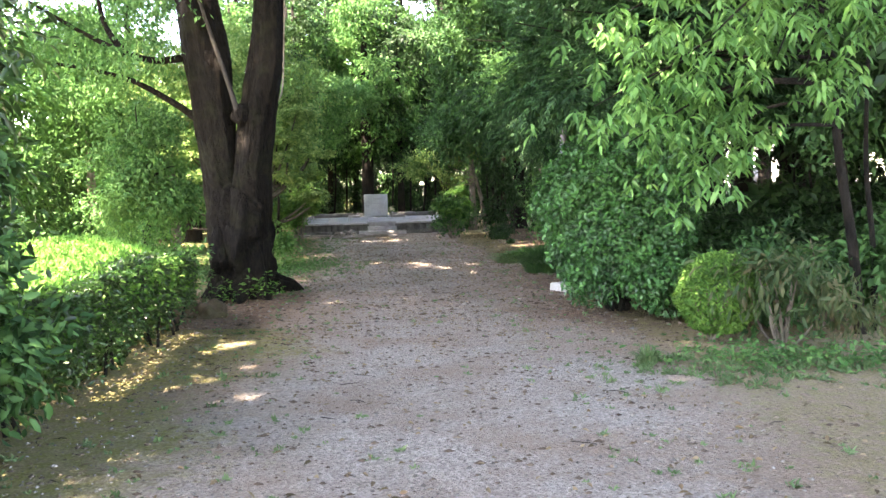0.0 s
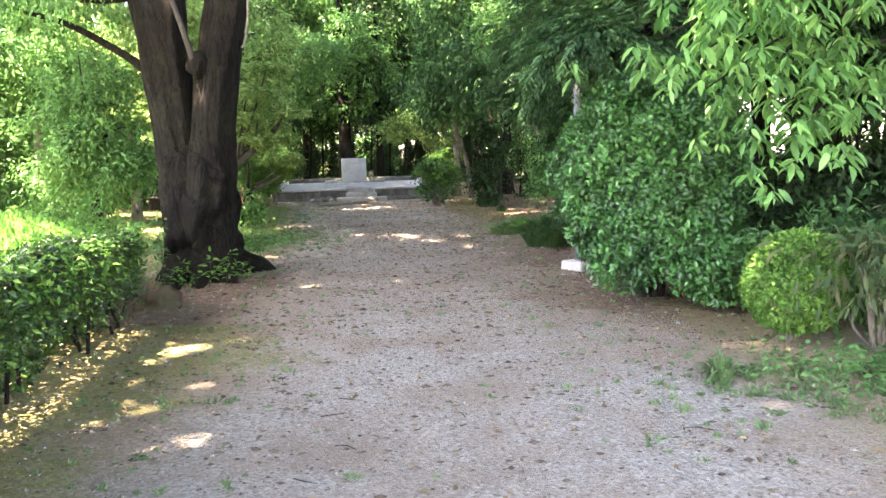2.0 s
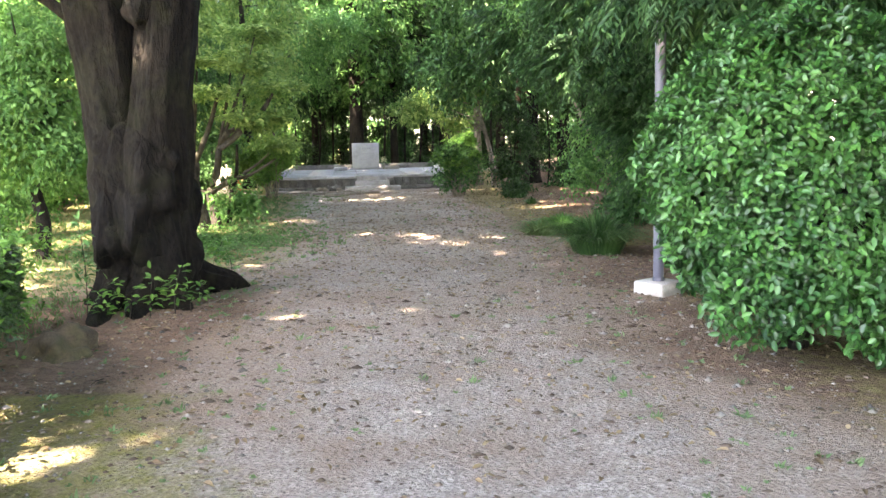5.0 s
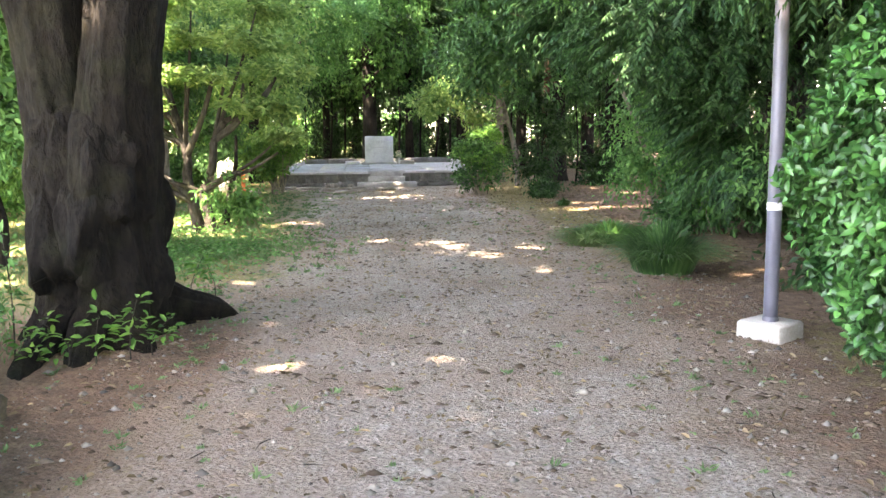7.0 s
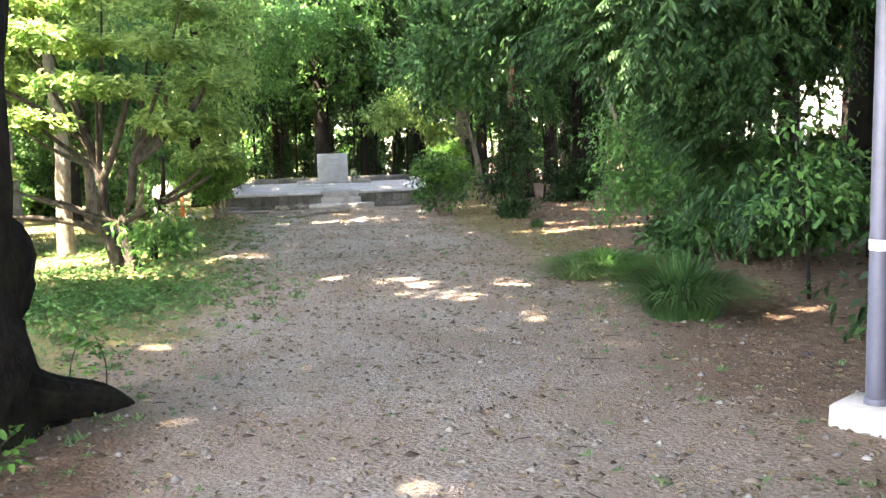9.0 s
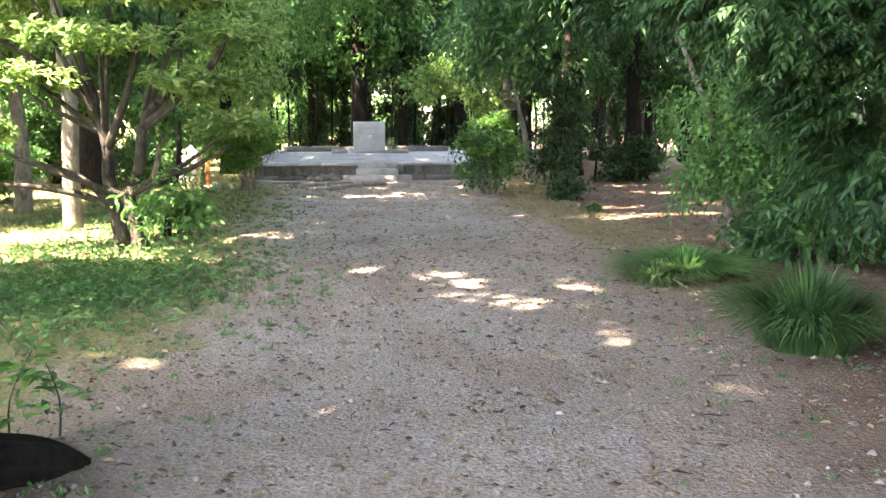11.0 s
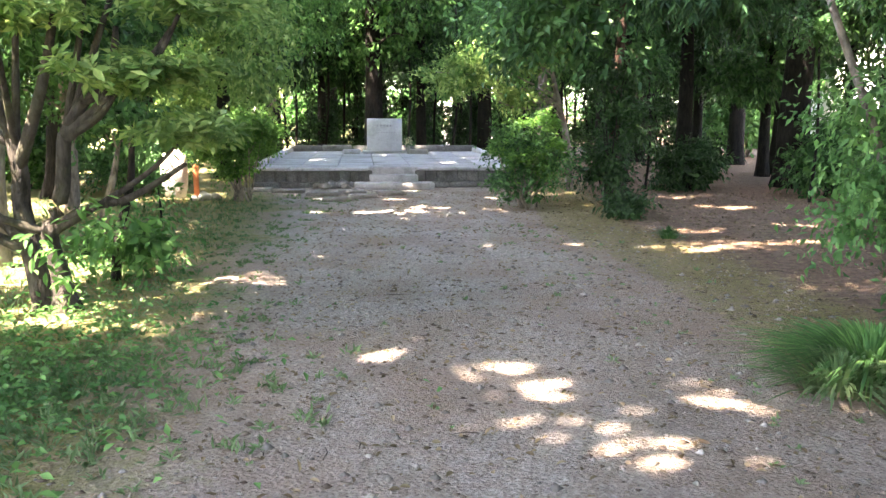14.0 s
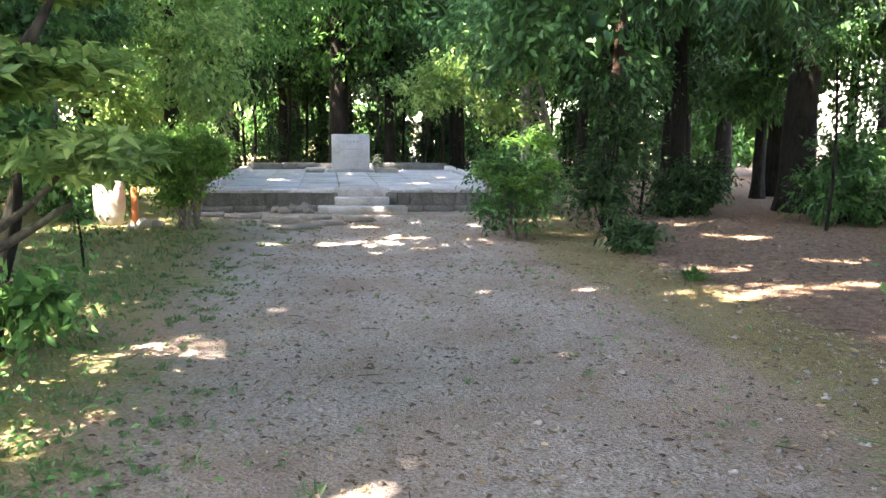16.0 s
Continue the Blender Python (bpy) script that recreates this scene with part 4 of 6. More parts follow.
shrub("tall_shrub", "glossy green leafy shrub at the hedge end", (-2.7, 4.6, 0), [(-2.28, 4.9, 1.05, .3, .4, .32), (-2.22, 5.0, .6, .28, .5, .28), (-2.35, 4.9, 1.6, .25, .35, .3)],
      LEAF_MID, 190, 9, 0.085, 0.04, 82, 0.35, 0.17, 0.45, True, 5)
shrub("azalea_mound", "loose sprawling green shrub beside the hedge end", (-3.6, 11.0, 0), [(-3.7, 10.8, .55, .7, .8, .42), (-4.6, 11.6, .6, .7, .8, .45)],
      LEAF_SMALL, 620, 12, 0.055, 0.024, 83, 0.0, 0.13, 0.55)

tree("small_tree", "small dark-stemmed tree with a fresh green crown", "tree", (-5.35, 15.4, 0),
     [(-5.35, 15.4, -.05), (-5.3, 15.4, .45), (-5.38, 15.42, .9), (-5.3, 15.5, 1.6), (-5.4, 15.5, 2.4)], [.1, .085, .075, .05, .02], BARK_DARK,
     [(-5.3, 15.4, 1.75, .95, .8, .75), (-5.8, 15.6, 1.3, .7, .7, .5), (-4.8, 15.6, 1.35, .5, .6, .45), (-5.4, 15.5, 2.6, .8, .8, .6)],
     LEAF_FRESH, 900, 13, 0.085, 0.036, 91, 0.5, 0.25, 0.025, shell=0.3)


def make_azalea_tree():
    rng = np.random.default_rng(95)
    t = thing("azalea_tree", "old azalea tree with twisted grey stems and yellow-green leaves", "tree", (-4.15, 18.6, 0))
    W_ = [([(-4.22, 18.65, -.05), (-4.28, 18.65, .35), (-4.38, 18.7, .8), (-4.35, 18.65, 1.1), (-4.5, 18.7, 1.7), (-4.65, 18.6, 2.4)], [.09, .078, .07, .06, .045, .022]),
          ([(-4.02, 18.58, -.05), (-4.06, 18.58, .3), (-4.1, 18.55, .6), (-3.95, 18.5, .95), (-3.88, 18.45, 1.35), (-3.7, 18.4, 1.6)], [.085, .07, .062, .055, .05, .04]),
          ([(-4.08, 18.55, .62), (-3.8, 18.5, .8), (-3.4, 18.4, .9), (-2.95, 18.3, 1.15)], [.04, .032, .026, .015]),
          ([(-3.88, 18.45, 1.35), (-3.62, 18.4, 1.5), (-3.45, 18.3, 1.7), (-3.4, 18.3, 2.1)], [.06, .055, .04, .02]),
          ([(-4.28, 18.65, .42), (-4.6, 18.5, .62), (-5.1, 18.4, .72), (-5.6, 18.3, .75)], [.05, .04, .03, .015]),
          ([(-4.3, 18.6, .5), (-4.7, 18.7, .8), (-5.3, 18.9, .95)], [.045, .035, .015]),
          ([(-4.35, 18.65, 1.1), (-4.0, 18.4, 1.7), (-3.75, 18.2, 2.3)], [.05, .04, .02]),
          ([(-4.4, 18.7, 1.5), (-5.0, 18.6, 2.0), (-5.5, 18.5, 2.3)], [.05, .035, .015]),
          ([(-3.7, 18.4, 1.6), (-3.2, 18.3, 1.8), (-2.9, 18.2, 2.2)], [.04, .03, .012])]
    for k, (p, r) in enumerate(W_):
        part("stem" if k < 2 else "limb", wood(p, r, sides=12, rough=.12, seed=k + 3, lobes=(.1, .05) if k < 2 else None), BARK_STEM, t, smooth=True)
    tiers = [(-2.9, 18.3, 1.4, .45, .5, .11), (-5.7, 18.4, 1.3, .5, .6, .13), (-3.3, 18.2, 1.78, .6, .7, .13), (-5.2, 18.4, 1.85, .65, .8, .14), (-4.1, 18.0, 2.2, .7, .7, .13),
             (-2.9, 18.3, 2.25, .5, .6, .13), (-5.6, 18.5, 2.4, .6, .8, .14), (-3.6, 18.4, 2.65, .75, .8, .15), (-4.7, 18.3, 2.75, .8, .9, .15), (-4.1, 18.4, 3.2, .7, .7, .13),
             (-5.3, 18.6, 3.3, .7, .8, .14), (-3.2, 18.4, 3.1, .5, .7, .14)]
    part("crown", rosettes(tiers, 1850, 9, 0.105, 0.04, rng, .2), LEAF_WARM, t)
    for k, c in enumerate(tiers):
        st = np.array([(-4.38, 18.68, 1.25), (-3.9, 18.46, 1.3)][c[0] > -4.0]) if c[2] > 1.6 else np.array([-4.1, 18.56, .6])
        e = np.array(c[:3])
        part("limb", wood([st, st * .6 + e * .4 + (0, 0, -.06), st * .25 + e * .75 + (0, 0, -.08), e], [.034, .026, .018, .008], sides=8, rough=.12, seed=k + 40), BARK_STEM, t, smooth=True)
    for k, (x, y, z) in enumerate(((-4.0, 18.3, .55), (-3.85, 18.35, .35), (-3.6, 18.4, .75))):
        C = np.array([x, y, z]) + rng.normal(0, .09, (36, 3))
        part("low_foliage", blades(C, rng.normal(0, .8, (36, 3)) + (0, 0, -.2), rng.normal(0, .4, (36, 3)) + (0, 0, 1), .11, .045, fine=True), LEAF_FRESH, t, kind="stuff")


make_azalea_tree()

PALE = "slender tree with a pale smooth trunk beside the lawn"
tree("pale_tree", PALE, "tree", (-5.6, 20.4, 0), [(-5.6, 20.4, -.05), (-5.58, 20.4, .8), (-5.55, 20.42, 1.7), (-5.7, 20.5, 3), (-5.8, 20.6, 4.4)], [.13, .105, .095, .07, .03], BARK_PALE,
     [(-5.9, 20.6, 4.2, 1.6, 1.5, 1.0), (-6.6, 20.6, 3.2, 1.0, 1.0, .7)], LEAF_WARM, 700, 12, 0.1, 0.042, 101, limb=.035)
for k, (x, y, r, h) in enumerate(((-7.3, 22.4, .11, 4.6), (-6.9, 24.6, .09, 4.2), (-8.6, 20.5, .12, 5.0), (-7.9, 29.0, .13, 5.2), (-9.8, 26.5, .12, 5.4))):
    tree("pale_tree", PALE, "tree", (x, y, 0), [(x, y, -.05), (x + .05, y, 1.0), (x - .05, y + .1, 2.2), (x + .1, y, h)], [r * 1.3, r, r * .8, r * .3],
         BARK_PALE if k % 2 == 0 else BARK_GREY, [(x, y, h * .8, 1.5, 1.5, 1.0), (x - .6, y + .3, h * .55, 1.1, 1.1, .7), (x + .7, y - .2, h * .62, .9, 1.0, .6)],
         (LEAF_FRESH, LEAF_MID)[k % 2], 800, 12, 0.12, 0.05, 110 + k, limb=.03, group="pale slender trees on the lawn")
tree("sapling", "thin leaning dark sapling in the lawn", "sapling", (-4.9, 21.2, 0), [(-4.95, 21.2, -.03), (-4.9, 21.2, .35), (-4.78, 21.25, .8), (-4.72, 21.3, 1.15)], [.05, .045, .04, .02], BARK_GREY,
     [(-4.75, 21.3, 1.5, .5, .5, .35), (-4.95, 21.1, .15, .3, .3, .14)], LEAF_MID, 120, 10, .09, .04, 121, limb=.012)
tree("sapling", "thin staked sapling with few leaves", "sapling", (-5.05, 23.3, 0), [(-5.05, 23.3, -.03), (-5.06, 23.3, .3), (-5.1, 23.3, .65)], [.018, .015, .01], BARK_DARK,
     [(-5.1, 23.3, .62, .16, .16, .1)], LEAF_MID, 20, 8, .07, .03, 122, limb=0)
tree("sapling", "dark sapling stem with low green sprays", "sapling", (-3.95, 19.75, 0), [(-4.15, 19.75, -.03), (-4.1, 19.75, .4), (-3.98, 19.8, .9), (-3.95, 19.8, 1.4)], [.05, .04, .035, .02], BARK_DARK,
     [(-3.9, 19.8, .35, .3, .3, .25)], LEAF_FRESH, 60, 9, .1, .045, 123, limb=.01)

shrub("domed_bush", "round-topped bush with bright green top and bare stems", (-5.0, 26.85, 0),
      [(-5.0, 26.85, 1.15, .8, .75, .38), (-4.75, 26.7, 1.25, .5, .5, .28), (-5.4, 26.85, .9, .5, .5, .3), (-5.0, 26.85, .6, .45, .45, .3)],
      LEAF_SMALL, 900, 12, .06, .028, 131, 0.1, .15, .4, stems=14)
azalea = shrub("azalea_bush", "loose azalea bush with pale yellow-green tips", (-0.1, 26.1, 0),
               [(-.05, 26.1, 1.05, .5, .5, .42), (-.4, 26.0, .8, .42, .5, .4), (.28, 26.0, .75, .38, .45, .36), (-.1, 25.9, .35, .6, .55, .28)],
               LEAF_MID, 360, 11, .08, .034, 132, 0.1, .15, .45, stems=16, bark=BARK_GREY, inner=.06)
part("young_foliage", rosettes([(.05, 26.0, 1.3, .42, .35, .2), (-.4, 25.9, 1.0, .35, .3, .2), (.35, 25.9, .95, .28, .3, .16), (-.1, 25.7, .7, .5, .3, .3), (.2, 25.9, 1.52, .16, .16, .1)],
                           290, 7, .085, .03, np.random.default_rng(133)), LEAF_SMALL, azalea, "bright yellow-green whorls of young leaves", kind="stuff")
part("young_foliage", rosettes([(.22, 25.7, 1.36, .24, .2, .14), (.4, 25.7, 1.05, .16, .16, .1)], 60, 7, .08, .03, np.random.default_rng(134)), LEAF_LIME, azalea, "pale yellow young leaves", kind="stuff")


# ---- right: clipped ball, small bush, brown-leaved shrub, overhanging tree ----
def make_ball_bush():
    rng = np.random.default_rng(141)
    t = thing("clipped_bush", "large clipped rounded evergreen bush with glossy leaves", "bush", (2.0, 10.25, 0))
    n = 36000
    d = unit(rng.normal(size=(n, 3)))
    lump = 1 + .05 * np.sin(d[:, 0] * 6 + 1) * np.sin(d[:, 2] * 5) + .05 * np.sin(d[:, 1] * 9 + d[:, 2] * 7) + .06 * np.sin(d[:, 0] * 19 + d[:, 1] * 6) * np.sin(d[:, 2] * 17 + d[:, 1] * 9)
    rad = lump * (1 - np.abs(rng.normal(0, .05, n)) - (rng.uniform(0, 1, n) < .2) * rng.uniform(0, .25, n))
    up = np.where(d[:, 2] > 0, 1.0, 0.98)
    P = np.array([2.03, 10.25, 1.14]) + d * rad[:, None] * np.array([.895, .895, .98]) * np.stack([up, up, np.ones(n)], -1)
    P[:, 0] += 0.28 * (P[:, 2] - 1.1).clip(0) * .6
    keep = (P[:, 2] > 0.22 + .12 * np.sin(P[:, 0] * 7))
    P, d = P[keep], d[keep]
    n = len(P)
    part("foliage", blades(P, rng.normal(0, .75, (n, 3)) + d * .5 + (0, 0, -.1), rng.normal(0, .4, (n, 3)) + d + (0, 0, .5), .056 * rng.uniform(.65, 1.25, n), .034, fine=True), LEAF_BALL, t)
    n = 4600
    c = rng.choice(5, n)
    cen = np.array([(2.75, 9.75, .36), (2.3, 9.5, .4), (1.72, 9.75, .42), (2.55, 9.45, .26), (2.95, 9.7, .24)])[c]
    P = cen + unit(rng.normal(size=(n, 3))) * rng.uniform(.3, 1, (n, 1)) ** .4 * np.array([.38, .34, .3])
    P = P[P[:, 2] > .06]
    n = len(P)
    part("skirt", blades(P, rng.normal(0, .7, (n, 3)) + (0, -.4, -.2), rng.normal(0, .5, (n, 3)) + (0, -.5, .7), .062 * rng.uniform(.7, 1.2, n), .036, fine=True), LEAF_BALL, t)
    for k in range(9):
        a = k * .7
        part("stem", wood([(2.05 + .1 * math.cos(a), 10.25 + .1 * math.sin(a), -.03), (2.05 + .2 * math.cos(a), 10.25 + .2 * math.sin(a), .4), (2.05 + .6 * math.cos(a), 10.25 + .6 * math.sin(a), 1.1)],
                          [.04, .03, .015], sides=8, rough=.1, seed=k), BARK_DARK, t, smooth=True)


make_ball_bush()


def make_small_bush():
    rng = np.random.default_rng(151)
    t = thing("clipped_bush", "small clipped bright green bush with tiny leaves", "bush", (2.5, 8.1, 0))
    n = 9000
    d = unit(rng.normal(size=(n, 3)))
    rad = (1 + .06 * np.sin(d[:, 0] * 8) * np.sin(d[:, 2] * 7)) * (1 - np.abs(rng.normal(0, .07, n)))
    P = np.array([2.56, 8.1, .44]) + d * rad[:, None] * (.37, .37, .36)
    n = len(P)
    part("foliage", blades(P, rng.normal(0, .7, (n, 3)) + d * .6, rng.normal(0, .5, (n, 3)) + d + (0, 0, .4), .034 * rng.uniform(.7, 1.3, n), .02), LEAF_SMALL, t)
    for k in range(6):
        a = k * 1.05
        part("stem", wood([(2.5, 8.1, -.03), (2.5 + .08 * math.cos(a), 8.1 + .08 * math.sin(a), .2), (2.5 + .2 * math.cos(a), 8.1 + .2 * math.sin(a), .5)], [.015, .012, .006], sides=5), BARK_GREY, t)


make_small_bush()
shrub("drooping_shrub", "drooping shrub with tan and olive faded leaves", (3.05, 7.9, 0), [(3.0, 7.75, .6, .5, .4, .28), (3.3, 7.5, .35, .4, .35, .25), (2.75, 7.7, .6, .2, .3, .2)],
      LEAF_TAN, 105, 10, .11, .03, 152, 1.0, .15, .4, True, 8, inner=0)
shrub("dark_shrub", "leafy undergrowth beneath the trees, coloured dark for shade", (3.9, 8.9, 0), [(3.6, 9.1, .5, .7, .6, .4), (4.4, 8.6, .6, .6, .6, .5), (3.2, 8.6, .3, .5, .5, .25)],
      LEAF_MID, 420, 10, .1, .042, 153, .4, .2, .4, False, 9)


def make_overhanging_tree():
    rng = np.random.default_rng(161)
    t = thing("overhanging_tree", "young evergreen tree with bright drooping leaves over the path edge", "tree", (3.9, 8.4, 0))
    tp = [(3.95, 8.4, -.05), (3.86, 8.38, .8), (3.72, 8.35, 1.6), (3.6, 8.3, 2.6), (3.4, 8.2, 3.8), (3.3, 8.1, 5.2)]
    part("trunk", wood(tp, [.055, .045, .04, .034, .026, .012], sides=14, rough=.06, seed=3), BARK_DARK, t, smooth=True)
    part("trunk", wood([(4.15, 8.55, -.05), (4.1, 8.5, .8), (3.98, 8.4, 1.6), (3.95, 8.3, 2.6)], [.032, .026, .022, .014], sides=10, rough=.06, seed=4), BARK_DARK, t, smooth=True)
    ends = [(1.3, 6.95, 2.0), (1.55, 6.95, 1.72), (1.95, 7.0, 1.36), (2.15, 7.2, 1.55), (2.1, 6.7, 2.45), (1.55, 6.9, 2.75), (2.6, 6.6, 2.85), (2.9, 7.1, 2.15), (3.2, 7.2, 1.95), (3.6, 7.0, 2.35), (3.3, 7.3, 2.7),
            (3.2, 6.7, 2.6), (1.3, 7.3, 2.6), (2.35, 7.1, 2.1), (2.9, 7.4, 2.6), (1.75, 7.1, 2.2), (2.45, 6.8, 2.55), (2.0, 7.0, 3.0), (1.5, 7.1, 2.35), (2.7, 7.1, 2.35),
            (1.85, 7.15, 1.75), (1.6, 7.1, 1.95)]
    first = None
    for k, e in enumerate(ends):
        e = np.array(e)
        st = np.array([np.interp(e[2] + .55, [p[2] for p in tp], [p[c] for p in tp]) for c in range(3)])
        mid = st * .45 + e * .55 + np.array([0, 0, .22])
        br = part("branch", wood([st, mid, e], [.02, .013, .004], sides=6, rough=.08, seed=k, steps=5), BARK_DARK, t, smooth=True)
        tips, whorl = (30, 9) if k < 7 else (17, 9)
        u = rng.uniform(.25, 1.05, (tips, 1))
        tip = mid * (1 - u) + e * u + rng.normal(0, 1, (tips, 3)) * (.17, .17, .1) * (.4 + u)
        m = tips * whorl
        turn = (np.arange(whorl) / whorl * 2 * np.pi)[None] + rng.uniform(0, 6.28, (tips, 1))
        D = np.stack([np.cos(turn), np.sin(turn), np.zeros_like(turn)], -1) * .75 + rng.normal(0, .2, (tips, whorl, 3)) + (0, 0, -.62)
        D = unit(D.reshape(-1, 3))
        P = np.repeat(tip, whorl, 0) + D * .02 + rng.normal(0, .012, (m, 3)) + (0, 0, 1) * rng.uniform(-.05, .05, (m, 1))
        N = unit(rng.normal(0, .3, (m, 3)) + D * (1, 1, 0) * .5 + (0, 0, .8))
        L = .108 * rng.uniform(.65, 1.3, m)
        mix = rng.permutation(m)
        P, D, N, L = P[mix], D[mix], N[mix], L[mix]
        if k < 7:
            # the sprays that hang nearest the path: every leaf by itself
            if first is None:
                v, f = blades(np.zeros((1, 3)), np.array([[0, 0, -1.0]]), np.array([[0, -1.0, 0]]), .125, .038, fine=True)
                first = mesh_of("leaf", v, f, LEAF_SPRAY)
            for q in range(40):
                z = -D[q]
                yv = unit(-N[q] + z * np.dot(N[q], z))
                xv = np.cross(yv, z)
                ob = new("leaf", first)
                ob.parent = br
                m4 = Matrix.Identity(4)
                for c in range(3):
                    m4[c][0], m4[c][1], m4[c][2] = xv[c], yv[c], z[c]
                ob.matrix_basis = Matrix.Translation(Vector(P[q]) - offset_of(br)) @ m4 @ Matrix.Scale(float(L[q] / .125), 4)
            P, D, N, L = P[40:], D[40:], N[40:], L[40:]
        part("leaves", blades(P, D, N, L, L * .34, fine=True), LEAF_BRIGHT, br, kind="stuff")
    part("crown", crown([(3.1, 7.9, 4.0, 1.3, 1.2, .8), (2.2, 7.2, 3.6, .9, .8, .5)], 260, 12, .13, .042, rng, .9, .25, .3), LEAF_BRIGHT, t)


def spray_material():
    m = LEAF_BRIGHT.copy()
    m.name = "leaf_spray"
    nt = m.node_tree
    g = [n for n in nt.nodes if n.type == "NEW_GEOMETRY"][0]
    info = nt.nodes.new("ShaderNodeObjectInfo")
    for link in list(g.outputs["Random Per Island"].links):
        nt.links.new(info.outputs["Random"], link.to_socket)
    return m


LEAF_SPRAY = spray_material()
make_overhanging_tree()

# conifers with drooping fronds
post_conifer = tree("conifer", "conifer with drooping blue-green fronds over the post", "tree", (5.7, 14.4, 0), [(5.7, 14.4, -.1), (5.6, 14.4, 2), (5.3, 14.2, 5), (5.0, 14.0, 9)], [.24, .19, .13, .04], BARK_DARK,
     [(2.0, 11.4, 2.55, .75, .6, .4), (1.62, 11.3, 2.5, .42, .4, .22), (1.6, 13.6, 2.9, .8, .8, .5), (3.2, 12.3, 2.9, 1.5, 1.5, .8), (2.5, 11.8, 2.75, .9, .9, .45), (4.2, 12.8, 3.6, 2.2, 2.2, 1.2), (3.4, 13.2, 4.6, 1.8, 1.8, 1.0), (2.4, 13.2, 3.2, 1.0, 1.0, .6)],
     LEAF_FROND, 4200, 18, .12, .036, 171, conifer=.42, limb=.04, per_limb=4)
part("low_bough", fronds([(1.62, 11.35, 2.42, .42, .35, .16), (2.2, 11.4, 2.55, .55, .45, .2), (1.75, 11.0, 2.6, .4, .3, .15)], 260, 18, .12, .036, .42, np.random.default_rng(174)), LEAF_FROND, post_conifer)
part("limb", wood([(5.5, 14.3, 3.3), (3.6, 12.6, 2.95), (2.2, 11.5, 2.65), (1.55, 11.3, 2.5)], [.05, .035, .02, .008], sides=8, rough=.08, seed=8), BARK_DARK, post_conifer, smooth=True)
tree("conifer", "dense conifer with drooping dark green fronds to the ground", "tree", (4.75, 17.6, 0), [(4.75, 17.6, -.1), (4.7, 17.6, 2), (4.4, 17.4, 5), (4.2, 17.2, 9)], [.22, .18, .12, .04], BARK_DARK,
     [(1.7, 16.4, 2.5, .7, .8, .5), (2.5, 16.6, 2.4, 1.1, 1.1, .7), (2.9, 16.7, 1.5, .9, .9, .8), (2.2, 16.8, 3.3, 1.4, 1.2, .8), (3.0, 16.8, 3.5, 1.3, 1.4, 1.0), (3.4, 17.0, 5.0, 1.8, 1.8, 1.1)],
     LEAF_FROND, 5200, 18, .12, .038, 172, conifer=.40, limb=.04, per_limb=4)
tree("conifer", "tall conifer with hanging green sprays beyond the path", "tree", (5.3, 24.8, 0), [(5.3, 24.8, -.1), (5.25, 24.8, 3), (4.9, 24.5, 7), (4.6, 24.2, 11)], [.26, .2, .14, .04], BARK_DARK,
     [(1.6, 22.6, 3.6, 1.2, 1.2, .7), (3.2, 23.2, 4.0, 1.6, 1.5, .8), (2.3, 23.0, 4.6, 1.5, 1.5, 1.0), (3.8, 23.4, 5.8, 2.4, 2.2, 1.3)],
     LEAF_FROND, 3600, 18, .18, .055, 173, conifer=.6, limb=.05)

# pale leaning tree with its leafy skirt
tree("leaning_tree", "pale-stemmed leaning tree with glossy light green leaves", "tree", (2.45, 19.0, 0),
     [(2.5, 19.0, -.05), (2.42, 19.0, .3), (2.33, 19.0, .85), (2.15, 19.0, 1.4), (1.9, 19.0, 2.0), (1.66, 19.0, 2.6), (1.4, 19.1, 3.6)], [.05, .043, .038, .034, .03, .026, .014], BARK_PALE,
     [(2.3, 18.8, 1.45, .55, .5, .5), (2.7, 18.7, .95, .55, .5, .5), (2.05, 18.8, .8, .4, .4, .35), (2.9, 18.8, 1.7, .5, .5, .4), (1.5, 19.2, 3.8, .9, .9, .6)],
     LEAF_FRESH, 900, 11, .075, .034, 181, limb=0, fine=False, inner=.12)
shrub("dark_shrub", "dense dark undergrowth with scattered yellowed leaves", (3.2, 18.2, 0), [(3.2, 18.1, .5, .8, .6, .45), (3.9, 17.6, .6, .9, .7, .55), (2.6, 18.3, .25, .5, .4, .22)],
      LEAF_MID, 520, 10, .11, .045, 182, .4, .2, .35, False, 8)
shrub("yellow_sprig", "small yellow-leaved sprig among dark undergrowth", (2.85, 17.9, 0), [(2.85, 17.9, .42, .09, .09, .16)], LEAF_LIME, 16, 7, .08, .035, 183, .3, .08, .2, stems=2)


tree("sapling", "young tree with broad fresh green leaves at the wood's edge", "sapling", (2.8, 15.3, 0), [(2.85, 15.35, -.03), (2.8, 15.3, .5), (2.72, 15.3, 1.1), (2.7, 15.3, 1.7)], [.018, .015, .011, .005], BARK_DARK,
     [(2.75, 15.2, .95, .32, .3, .25), (2.68, 15.2, 1.5, .22, .22, .14)], LEAF_FRESH, 60, 8, .085, .04, 184, limb=.006, fine=True, inner=0)


